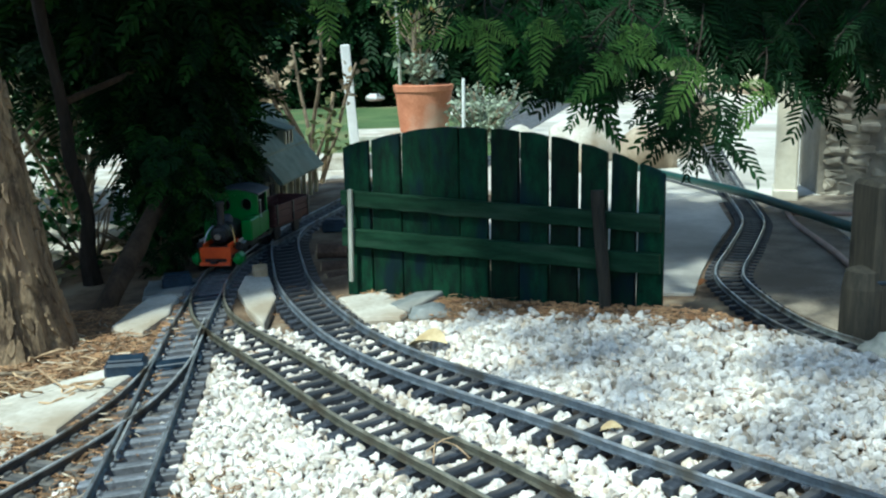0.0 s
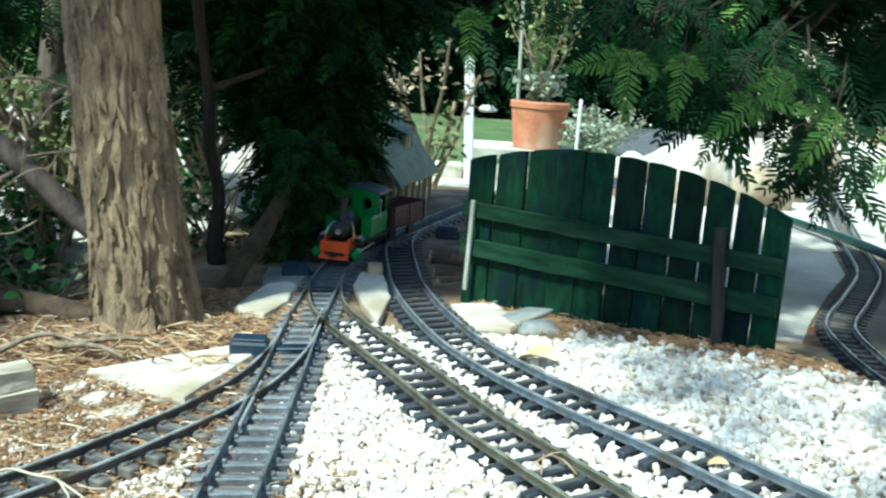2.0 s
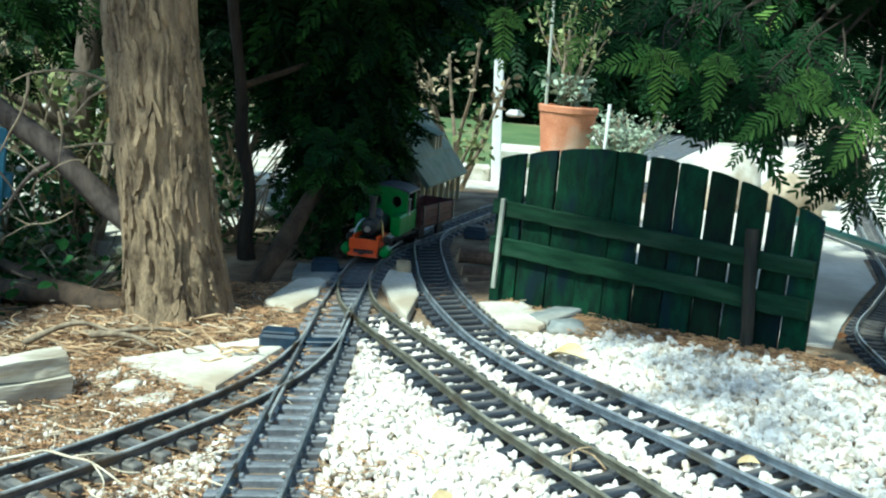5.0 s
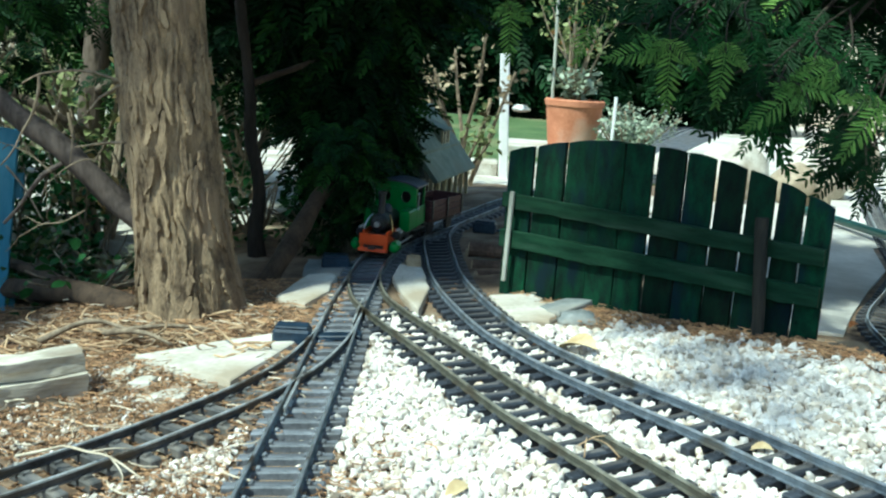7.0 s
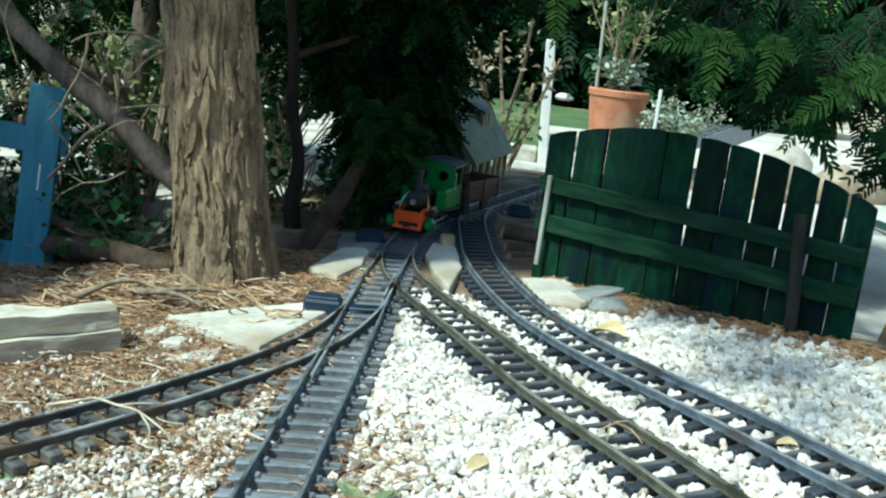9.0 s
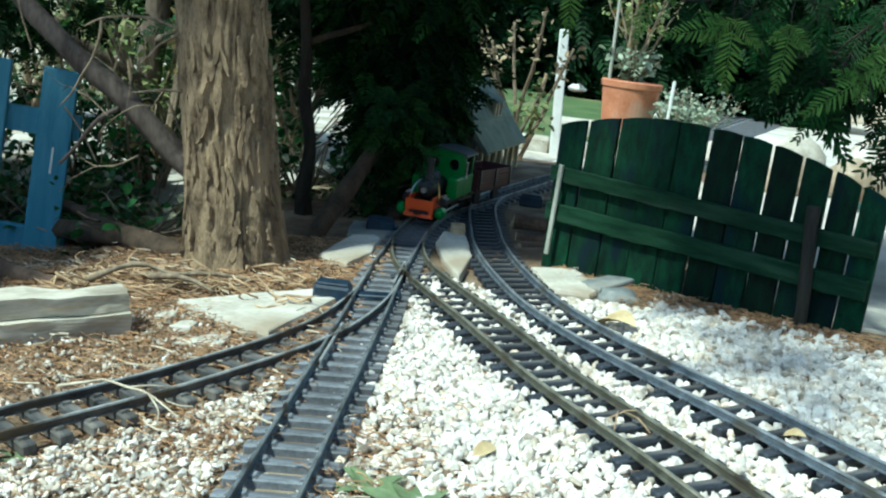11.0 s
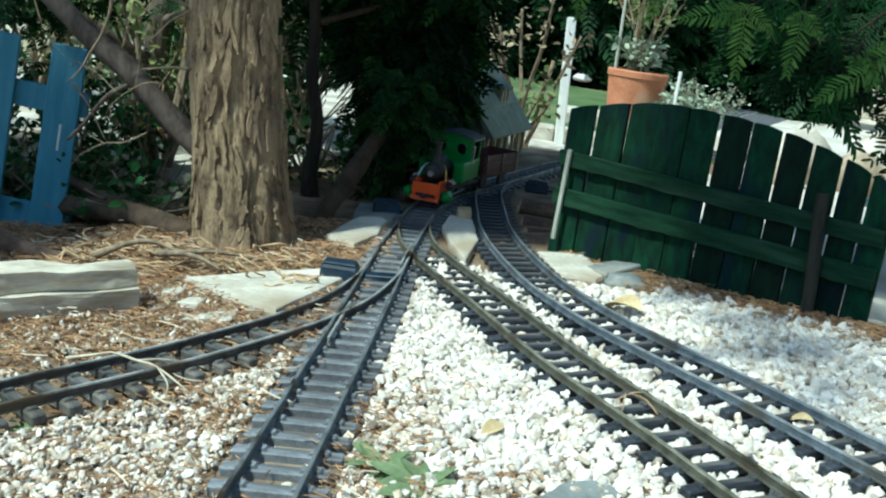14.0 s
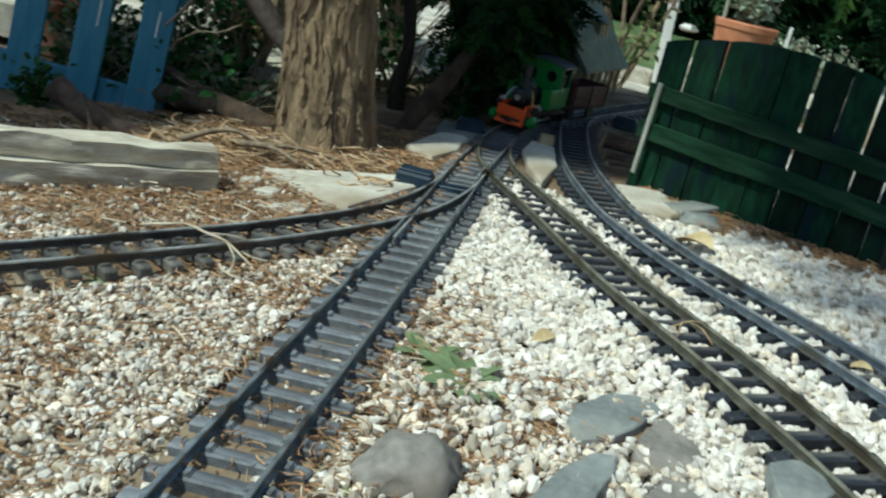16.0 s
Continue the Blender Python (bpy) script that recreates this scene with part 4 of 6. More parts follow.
# single sprays that hang clear of the mass, sun or shade in their colour: foot, way in the plane of the picket fence,
# size, leaf
SINGLE = [((0.228, 1.11, 0.336), (0.05, -1.0), 0.78, YEWSUNLIT), ((0.216, 1.12, 0.338), (-1.0, -0.25), 0.70, YEWSUNLIT), ((0.290, 1.11, 0.338), (-0.1, -1.0), 0.70, YEWSUNLIT), ((0.322, 1.12, 0.354), (0.3, -0.8), 0.62, YEW),
          ((0.262, 1.13, 0.350), (0.9, -0.3), 0.66, YEW), ((0.372, 1.11, 0.296), (-0.8, -0.6), 0.75, YEWSUNLIT), ((0.346, 1.11, 0.276), (-0.45, -0.9), 0.66, YEW), ((0.378, 1.11, 0.308), (0.95, -0.15), 0.75, YEWSUNLIT),
          ((0.422, 1.12, 0.335), (0.7, -0.5), 0.62, YEW), ((0.335, 1.13, 0.372), (1.0, -0.1), 0.62, YEW), ((0.468, 1.11, 0.288), (-0.5, -0.8), 0.80, YEWSUNLIT), ((0.500, 1.12, 0.230), (0.5, -0.75), 0.75, YEWSHADED),
          ((0.470, 1.12, 0.222), (-0.1, -1.0), 0.70, YEWSHADED), ((0.408, 1.11, 0.325), (-0.85, -0.45), 0.70, YEWSUNLIT), ((0.560, 1.13, 0.262), (-0.6, -1.0), 0.66, YEWSUNLIT), ((0.056, 1.33, 0.380), (0.05, -1.0), 0.80, YEWSUNLIT),
          ((0.145, 1.16, 0.372), (-0.3, -1.0), 0.66, YEWSUNLIT), ((0.445, 1.12, 0.258), (-0.9, -0.5), 0.66, YEWSHADED)]
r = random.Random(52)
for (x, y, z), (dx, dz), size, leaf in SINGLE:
    t = thing("yew_spray", "flat yew spray on a thin twig, coloured as sunlit or shaded", "branch", "hanging sprays")
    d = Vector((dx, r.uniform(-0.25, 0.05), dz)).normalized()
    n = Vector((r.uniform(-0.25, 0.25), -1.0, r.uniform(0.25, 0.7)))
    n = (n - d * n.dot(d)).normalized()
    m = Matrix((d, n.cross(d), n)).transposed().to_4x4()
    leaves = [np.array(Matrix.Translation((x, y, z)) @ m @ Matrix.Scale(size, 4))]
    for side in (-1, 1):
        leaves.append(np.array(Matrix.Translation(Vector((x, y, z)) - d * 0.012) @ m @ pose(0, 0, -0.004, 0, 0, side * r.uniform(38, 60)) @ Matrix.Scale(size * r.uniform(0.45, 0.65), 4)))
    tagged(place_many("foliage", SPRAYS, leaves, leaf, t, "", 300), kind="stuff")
    back = Vector((x, y, z)) + Vector((0.09, 0.20, 0.085))
    part("twig", tube(smooth_line([(x, y, z), tuple(Vector((x, y, z)) - d * 0.03 + Vector((0.01, 0.04, 0.015))), tuple(back)], 0.015), np.linspace(0.0008, 0.0022, 30), 5), LIMBDARK, t)
# the same tree's unseen crown, added overhead to shade them, the path and the wall
rng = np.random.default_rng(29)
tagged(place_many("crown", COARSE, cloud(rng, 620, 0.60, 1.70, 0.66, 0.38, 0.32, 0.13, (1.3, 2.0), -0.12, 4.0) + cloud(rng, 420, 1.30, 1.85, 0.64, 0.28, 0.26, 0.10, (1.4, 2.2), -0.25, 3.0) + cloud(rng, 300, 0.66, 1.22, 0.66, 0.24, 0.16, 0.07, (1.1, 1.7), -0.12, 6.0), YEWSHADED, rear, "dense dark green needles", 97), kind="stuff")


# ---- model house ----
def prism(profile, half, bm=None):
    """A cross-section (y, z) drawn out along x by +-half."""
    own = bmesh.new()
    a = [own.verts.new((-half, y, z)) for y, z in profile]
    b = [own.verts.new((half, y, z)) for y, z in profile]
    n = len(profile)
    for k in range(n):
        own.faces.new((a[k], a[(k + 1) % n], b[(k + 1) % n], b[k]))
    own.faces.new(list(reversed(a)))
    own.faces.new(b)
    bmesh.ops.recalc_face_normals(own, faces=own.faces[:])
    return join(bm, own)


def make_house():
    h = thing("model_house", "small model house with a steep two-pitch grey-green roof and cream posts", "model building", at=(-0.112, 2.244, -0.022), rz=76.2)
    part("wall", box(0.30, 0.15, 0.088, (0, 0.0, 0.044), bevel=0.001), OLIVE, h)
    for k in range(7):
        x = -0.165 + 0.055 * k
        part("post", box(0.009, 0.008, 0.078, (x, -0.104, 0.039), bevel=0.001), CREAM, h)
    for x in (-0.11, -0.03, 0.05, 0.12):
        part("opening", box(0.035, 0.003, 0.062, (x, -0.0762, 0.034)), DARKGLASS, h, "dark door opening")
    part("beam", box(0.345, 0.008, 0.008, (0, -0.104, 0.0775), bevel=0.001), CREAM, h)
    part("lower_roof", prism([(-0.121, 0.070), (-0.121, 0.0745), (-0.076, 0.130), (-0.070, 0.130), (-0.070, 0.122), (-0.112, 0.070)], 0.18), ROOFGREY, h)
    part("lower_roof", prism([(0.121, 0.070), (0.121, 0.0745), (0.076, 0.130), (0.070, 0.130), (0.070, 0.122), (0.112, 0.070)], 0.18), ROOFGREY, h)
    part("upper_roof", prism([(-0.080, 0.126), (-0.080, 0.131), (-0.004, 0.217), (0.004, 0.217), (0.080, 0.131), (0.080, 0.126)], 0.174), ROOFGREY, h)
    part("ridge_cap", box(0.354, 0.014, 0.004, (0, 0, 0.2185), bevel=0.001), ROOFGREY, h)
    for s in (-1, 1):
        part("gable", prism([(-0.088, 0.075), (-0.070, 0.128), (0.070, 0.128), (0.088, 0.075)], 0.002), OLIVE, h).matrix_basis = pose(s * 0.156, 0, 0)
    d = part("dormer", box(0.064, 0.040, 0.044, (0.045, -0.052, 0.151), bevel=0.001), OLIVE, h)
    part("dormer_roof", box(0.078, 0.062, 0.005, (0.045, -0.052, 0.178), (18, 0, 0), bevel=0.001), ROOFGREY, h)
    for x in (0.031, 0.059):
        part("pane", box(0.022, 0.003, 0.030, (x, -0.0725, 0.150)), DARKGLASS, d)
    for x in (0.017, 0.045, 0.073):
        part("window_frame", box(0.005, 0.006, 0.038, (x, -0.0735, 0.150)), CREAM, d)
    for z in (0.132, 0.168):
        part("window_frame", box(0.061, 0.006, 0.004, (0.045, -0.0737, z)), CREAM, d)
    return h


make_house()


# ---- stones and slabs ----
def slab(name, outline, z, thick, mat, label, category="stone", rz=0, tilt=(0, 0), group=""):
    """A flat stone with an irregular outline and a worn edge."""
    cx, cy = sum(p[0] for p in outline) / len(outline), sum(p[1] for p in outline) / len(outline)
    pts = []
    n = len(outline)
    for i in range(n):
        a, b = outline[i], outline[(i + 1) % n]
        for u in (0.0, 0.25, 0.5, 0.75):
            x, y = a[0] + (b[0] - a[0]) * u - cx, a[1] + (b[1] - a[1]) * u - cy
            w = noise.noise(Vector((x * 60, y * 60, z * 10))) * 0.004
            k = math.hypot(x, y) or 1
            pts.append((x + x / k * w, y + y / k * w))
    bm = bmesh.new()
    rings = []
    for s, zz in ((1.0, 0.0), (1.01, thick * 0.6), (0.97, thick * 0.93), (0.90, thick), (0.5, thick * 1.02)):
        rings.append([bm.verts.new((x * s, y * s, zz + 0.06 * thick * noise.noise(Vector((x * 50, y * 50, zz * 90))))) for x, y in pts])
    for a, b in zip(rings[:-1], rings[1:]):
        for k in range(len(pts)):
            bm.faces.new((a[k], a[(k + 1) % len(pts)], b[(k + 1) % len(pts)], b[k]))
    bm.faces.new(list(reversed(rings[0])))
    bm.faces.new(rings[-1])
    ob = part(name, bm, mat)
    ob.matrix_basis = pose(cx, cy, z, tilt[0], tilt[1], rz)
    return tagged(ob, label, category, group)


def boulder(name, at, size, mat, label, seed, category="stone", rz=0):
    bm = bmesh.new()
    bmesh.ops.create_icosphere(bm, subdivisions=3, radius=1.0)
    for v in bm.verts:
        p = v.co.copy()
        k = 1 + 0.30 * noise.noise(p * 1.3 + Vector((seed, 0, 0))) - 0.30 * abs(noise.noise(p * 1.9 + Vector((0, seed, 0)))) + 0.07 * noise.noise(p * 5 + Vector((0, 0, seed)))
        v.co = Vector((p.x * size[0], p.y * size[1], p.z * size[2])) * k
    ob = part(name, bm, mat, smooth=True)
    ob.matrix_basis = pose(*at, 0, 0, rz)
    return tagged(ob, label, category)


def gl(x, y):
    return ground_level(x, y)


slab("stone_slab", [(-0.345, 1.02), (-0.19, 1.115), (-0.165, 1.085), (-0.215, 0.925), (-0.262, 0.955)], gl(-0.25, 1.02) - 0.004, 0.016, SLAB, "pale limestone slab half buried in needles", "stone slab", tilt=(0, -4.5))
slab("stone_slab", [(-0.305, 0.898), (-0.285, 0.93), (-0.255, 0.94), (-0.258, 0.905)], gl(-0.28, 0.91) - 0.003, 0.008, SLAB, "small pale stone in the needles", "stone", tilt=(0, -4.5))
slab("stone_slab", [(-0.325, 0.935), (-0.318, 0.958), (-0.300, 0.962), (-0.302, 0.938)], gl(-0.31, 0.95) - 0.002, 0.010, SLAB, "small broken pale stone in the needles", "stone", tilt=(0, -4.5))
slab("stone_slab", [(-0.352, 0.965), (-0.345, 0.985), (-0.332, 0.985), (-0.333, 0.966)], gl(-0.34, 0.975) - 0.002, 0.009, SLAB, "pale stone chip beside the timber edging", "stone", tilt=(0, -4.5))
slab("stone_slab", [(-0.225, 1.44), (-0.165, 1.43), (-0.155, 1.53), (-0.235, 1.55)], gl(-0.2, 1.48) - 0.004, 0.013, SLATE, "grey concrete slab under the far switch motor", "stone slab", tilt=(0, -4.5))
slab("stone_slab", [(-0.236, 1.275), (-0.188, 1.225), (-0.166, 1.30), (-0.166, 1.40), (-0.180, 1.42), (-0.211, 1.41)], gl(-0.19, 1.3) - 0.002, 0.014, SLAB, "pale flat slab beside the switch", "stone slab", tilt=(0, -4.5))
slab("stone_slab", [(-0.085, 1.40), (-0.080, 1.49), (-0.042, 1.465), (-0.026, 1.325), (-0.037, 1.195), (-0.062, 1.28)], gl(-0.05, 1.3) - 0.003, 0.014, SLAB, "pale flat slab wedged between two tracks", "stone slab", tilt=(0, -4.5))
slab("stone_slab", [(0.056, 1.30), (0.118, 1.305), (0.145, 1.20), (0.128, 1.165), (0.080, 1.185)], gl(0.09, 1.19) - 0.002, 0.013, SLAB, "pale cream slab beside the curved track", "stone slab", tilt=(0, -4.5))
slab("slate_piece", [(0.118, 1.225), (0.175, 1.285), (0.207, 1.262), (0.140, 1.175)], gl(0.15, 1.23) + 0.006, 0.007, SLATE, "thin grey slate leaning on a stone", "slate", tilt=(-3, -8))
boulder("stone", (0.165, 1.185, gl(0.16, 1.18) + 0.004), (0.032, 0.022, 0.012), SLATE, "grey-blue flat stone under a slate", 3.0)
boulder("cobble", (-0.040, 0.452, gl(-0.04, 0.45) + 0.008), (0.031, 0.026, 0.021), ROCK, "rounded grey cobble resting on gravel", 5.0, rz=20)
slab("slate_piece", [(0.0399, 0.549), (0.0449, 0.576), (0.067, 0.609), (0.091, 0.620), (0.105, 0.604), (0.090, 0.574), (0.072, 0.545), (0.051, 0.527)], gl(0.07, 0.58) - 0.003, 0.011, SLATE, "flat blue-grey slate lying on gravel", "slate")
slab("slate_piece", [(0.014, 0.412), (0.027, 0.449), (0.040, 0.483), (0.059, 0.512), (0.074, 0.518), (0.071, 0.491), (0.0606, 0.463), (0.058, 0.42), (0.050, 0.395)], gl(0.04, 0.46) - 0.001, 0.012, SLATE, "pointed grey slate tilted on gravel", "slate", tilt=(4, 0))
slab("slate_piece", [(0.0826, 0.5305), (0.090, 0.563), (0.1057, 0.595), (0.1228, 0.593), (0.1292, 0.552), (0.1145, 0.513), (0.099, 0.505), (0.0877, 0.515)], gl(0.1, 0.55) - 0.004, 0.010, ROCK, "flat buff-grey stone on gravel", "stone")
slab("slate_piece", [(0.088, 0.455), (0.090, 0.4805), (0.1005, 0.505), (0.115, 0.508), (0.1323, 0.498), (0.134, 0.470), (0.112, 0.445)], gl(0.1, 0.46) - 0.002, 0.009, ROCK, "flat buff stone beside the slates", "stone")
slab("slate_piece", [(0.135, 0.425), (0.140, 0.480), (0.170, 0.485), (0.178, 0.430)], gl(0.155, 0.45) - 0.001, 0.008, SLAB, "pale flat stone beside the brass rails", "stone")


# ---- switch motors ----
def switch_box(x, y, rz, label):
    t = thing("switch_motor", label, "switch motor", "switch motors", at=(x, y, rail_level(x, y) - 0.013), rz=rz)
    part("body", box(0.044, 0.030, 0.020, (0, 0, 0.010), bevel=0.003), BLUEBLACK, t)
    part("lid", box(0.038, 0.024, 0.004, (0, 0, 0.0215), bevel=0.0015), BLUEBLACK, t)
    part("arm", box(0.030, 0.006, 0.004, (0.034, 0, 0.006), bevel=0.0008), BLUEBLACK, t)
    return t


switch_box(-0.180, 1.080, 3, "black plastic switch motor box beside the junction")
switch_box(-0.182, 1.49, 8, "black plastic switch motor box on the far slab")
switch_box(0.062, 1.80, -10, "dark switch motor box beside the far points")


# ---- locomotive and wagon ----
def along(line, dist):
    """Place and heading on a track centre line, by distance from its start."""
    l = smooth_line(line, 0.005)
    i = min(int(dist / 0.005), len(l) - 2)
    d = l[min(i + 3, len(l) - 1)] - l[max(i - 3, 0)]
    return l[i], math.degrees(math.atan2(d[1], d[0]))


def plate_with_hole(cy, cz, hole, half_w, up, down, thick):
    """An upright plate (facing +x) round one oval window."""
    own = bmesh.new()
    n = 28
    ring, outer = [], []
    for k in range(n):
        a = 2 * math.pi * k / n
        c, d = math.cos(a), math.sin(a)
        m = min(half_w / abs(c) if abs(c) > 1e-6 else 9, (up if d > 0 else down) / abs(d) if abs(d) > 1e-6 else 9)
        ring.append(own.verts.new((0, cy + hole * c, cz + hole * 1.15 * d)))
        outer.append(own.verts.new((0, cy + c * m, cz + d * m)))
    for k in range(n):
        own.faces.new((ring[k], ring[(k + 1) % n], outer[(k + 1) % n], outer[k]))
    ex = bmesh.ops.extrude_face_region(own, geom=own.faces[:])
    for v in [g for g in ex["geom"] if isinstance(g, bmesh.types.BMVert)]:
        v.co.x -= thick
    bmesh.ops.recalc_face_normals(own, faces=own.faces[:])
    return own


def arch_roof(x0, x1, half, z0, rise, thick):
    bm = bmesh.new()
    n, cols = 16, []
    for k in range(n + 1):
        u = -1 + 2 * k / n
        y, z = u * half, z0 + rise * (1 - u * u)
        cols.append([bm.verts.new(p) for p in ((x0, y, z), (x1, y, z), (x1, y, z + thick), (x0, y, z + thick))])
    for a, b in zip(cols[:-1], cols[1:]):
        for k in range(4):
            bm.faces.new((a[k], a[(k + 1) % 4], b[(k + 1) % 4], b[k]))
    bm.faces.new(cols[0])
    bm.faces.new(list(reversed(cols[-1])))
    bmesh.ops.recalc_face_normals(bm, faces=bm.faces[:])
    return bm


WHEEL = [(0.0125, 0), (0.0125, 0.002), (0.0142, 0.0025), (0.0142, 0.0045)]


def make_loco(dist):
    p, head = along(LINE_A, dist)
    t = thing("locomotive", "green narrow-gauge model steam locomotive with an orange buffer beam", "model locomotive", at=(p[0], p[1], rail_level(*p)), rz=head)
    part("frame", box(0.158, 0.038, 0.012, (-0.012, 0, 0.020), bevel=0.001), LOCOBLACK, t)
    for s in (-1, 1):
        part("frame_plate", box(0.050, 0.003, 0.020, (0.052, s * 0.0195, 0.030), bevel=0.0008), LOCORED, t, "orange front frame plate")
    beam = part("buffer_beam", box(0.005, 0.048, 0.017, (0.082, 0, 0.0270), bevel=0.001), LOCORED, t)
    part("lip", box(0.010, 0.048, 0.006, (0.084, 0, 0.0095), (0, -14, 0), bevel=0.001), LOCORED, beam)
    part("recess", box(0.004, 0.046, 0.012, (0.0800, 0, 0.0150), bevel=0.0006), LOCORED, beam)
    part("slot", box(0.003, 0.033, 0.005, (0.0820, 0, 0.0150), bevel=0.0008), LOCOBLACK, beam)
    part("coupling", box(0.014, 0.010, 0.004, (0.090, 0, 0.0145), bevel=0.001), LOCOBLACK, beam)
    part("running_board", box(0.145, 0.062, 0.003, (-0.014, 0, 0.0320), bevel=0.0008), LOCOBLACK, t)
    part("boiler", lathe([(0.0140, 0), (0.0150, 0.003), (0.0150, 0.040), (0.0156, 0.0405), (0.0156, 0.0425), (0.0150, 0.043), (0.0150, 0.078), (0.0138, 0.081)], 28, (-0.022, 0, 0.0500), (0, 90, 0)), LOCOBLACK, t, smooth=False)
    door = part("smokebox_door", lathe([(0.0132, 0), (0.0132, 0.002), (0.0115, 0.004), (0.006, 0.0055), (0.002, 0.006)], 24, (0.059, 0, 0.0500), (0, 90, 0)), LOCOBLACK, t)
    part("lamp", lathe([(0.0042, 0), (0.0050, 0.001), (0.0050, 0.005), (0.0042, 0.0065)], 16, (0.064, 0, 0.0490), (0, 90, 0)), STEEL, door, "small bright headlamp")
    part("hinge", box(0.002, 0.016, 0.0022, (0.0640, 0.004, 0.0565), bevel=0.0004), LOCOBLACK, door)
    part("chimney", lathe([(0.0085, 0), (0.0060, 0.003), (0.0055, 0.028), (0.0056, 0.032), (0.0074, 0.034), (0.0070, 0.038), (0.0045, 0.038)], 20, (0.046, 0, 0.0625)), LOCOBLACK, t)
    part("dome", lathe([(0.0090, 0), (0.0086, 0.006), (0.0070, 0.010), (0.0035, 0.0125), (0.001, 0.013)], 20, (0.012, 0, 0.0635)), LOCOGREY, t, "dull grey steam dome")
    for s in (-1, 1):
        part("side_tank", box(0.050, 0.018, 0.034, (-0.012, s * 0.0305, 0.0485), bevel=0.0022), LOCOGREEN, t)
        cyl = part("cylinder", box(0.028, 0.0150, 0.0190, (0.066, s * 0.0325, 0.0155), bevel=0.0055), LOCOGREEN, t)
        part("piston_cover", lathe([(0.0055, 0), (0.0055, 0.0015), (0.002, 0.0025)], 14, (0.0795, s * 0.0325, 0.0155), (0, 90, 0)), LOCOGREEN, cyl)
        valve = part("valve_chest", box(0.024, 0.013, 0.013, (0.050, s * 0.0310, 0.0330), bevel=0.003), LOCOBLACK, t)
        for x in (0.044, 0.057):
            part("cap", lathe([(0.0026, 0), (0.0026, 0.003), (0.0012, 0.0042)], 10, (x, s * 0.0310, 0.0395)), STEEL, valve, "bright steel cap")
        pipe = smooth_line([(0.058, s * 0.0250, 0.0300), (0.057, s * 0.0235, 0.0430), (0.050, s * 0.0190, 0.0560), (0.040, s * 0.0120, 0.0640)], 0.004)
        part("steam_pipe", tube(pipe, [0.0014] * len(pipe), 8), BRASS if s > 0 else STEEL, t, "brass steam pipe" if s > 0 else "steel steam pipe")
        for x in (-0.055, -0.012, 0.028):
            part("wheel", lathe(WHEEL, 20, (x, s * 0.0215 - 0.002, 0.0125), (90, 0, 0)), LOCOBLACK, t)
        part("coupling_rod", box(0.088, 0.002, 0.003, (-0.013, s * 0.0275, 0.0125), bevel=0.0005), STEEL, t)
        side = part("cab_side", box(0.058, 0.003, 0.034, (-0.066, s * 0.0375, 0.0485), bevel=0.0008), LOCOGREEN, t)
        for x in (-0.040, -0.093):
            part("pillar", box(0.005, 0.0035, 0.036, (x, s * 0.0355, 0.0815), bevel=0.0008), LOCOGREEN, side)
        part("handrail", rod((-0.044, s * 0.0395, 0.062), (-0.044, s * 0.0395, 0.090), 0.0008, None, 6), STEEL, side)
        for z in (0.063, 0.089):
            part("knob", lathe([(0.0018, -0.0015), (0.0024, 0), (0.0018, 0.0015)], 10, (-0.0425, s * 0.0395, z)), STEEL, side, "bright handrail knob")
    front = bmesh.new()
    for s in (-1, 1):
        join(front, plate_with_hole(s * 0.0180, 0.0830, 0.0075, 0.0180, 0.0170, 0.0520, 0.003))
    front.transform(pose(-0.0370, 0, 0))
    plate = part("cab_front", front, LOCOGREEN, t)
    for s in (-1, 1):
        part("window_ring", tube([(-0.0365, s * 0.0180 + 0.0080 * math.cos(a), 0.0830 + 0.0092 * math.sin(a)) for a in np.linspace(0, 2 * math.pi, 25)], [0.0008] * 25, 6), LOCOBLACK, plate)
    gable = bmesh.new()
    cols = [(u * 0.036, 0.0995 + 0.0085 * (1 - u * u)) for u in np.linspace(-1, 1, 13)]
    gable.faces.new([gable.verts.new((-0.0375, y, z)) for y, z in cols] + [gable.verts.new((-0.0375, 0.036, 0.0985)), gable.verts.new((-0.0375, -0.036, 0.0985))])
    ex = bmesh.ops.extrude_face_region(gable, geom=gable.faces[:])
    for v in [g for g in ex["geom"] if isinstance(g, bmesh.types.BMVert)]:
        v.co.x -= 0.002
    bmesh.ops.recalc_face_normals(gable, faces=gable.faces[:])
    part("cab_gable", gable, LOCOGREEN, t)
    part("cab_back", box(0.003, 0.070, 0.068, (-0.0945, 0, 0.0665), bevel=0.0008), LOCOBLACK, t)
    part("roof", arch_roof(-0.0290, -0.1010, 0.0410, 0.0990, 0.0095, 0.0028), LOCOGREY, t, "dark blue-grey curved roof")
    return t


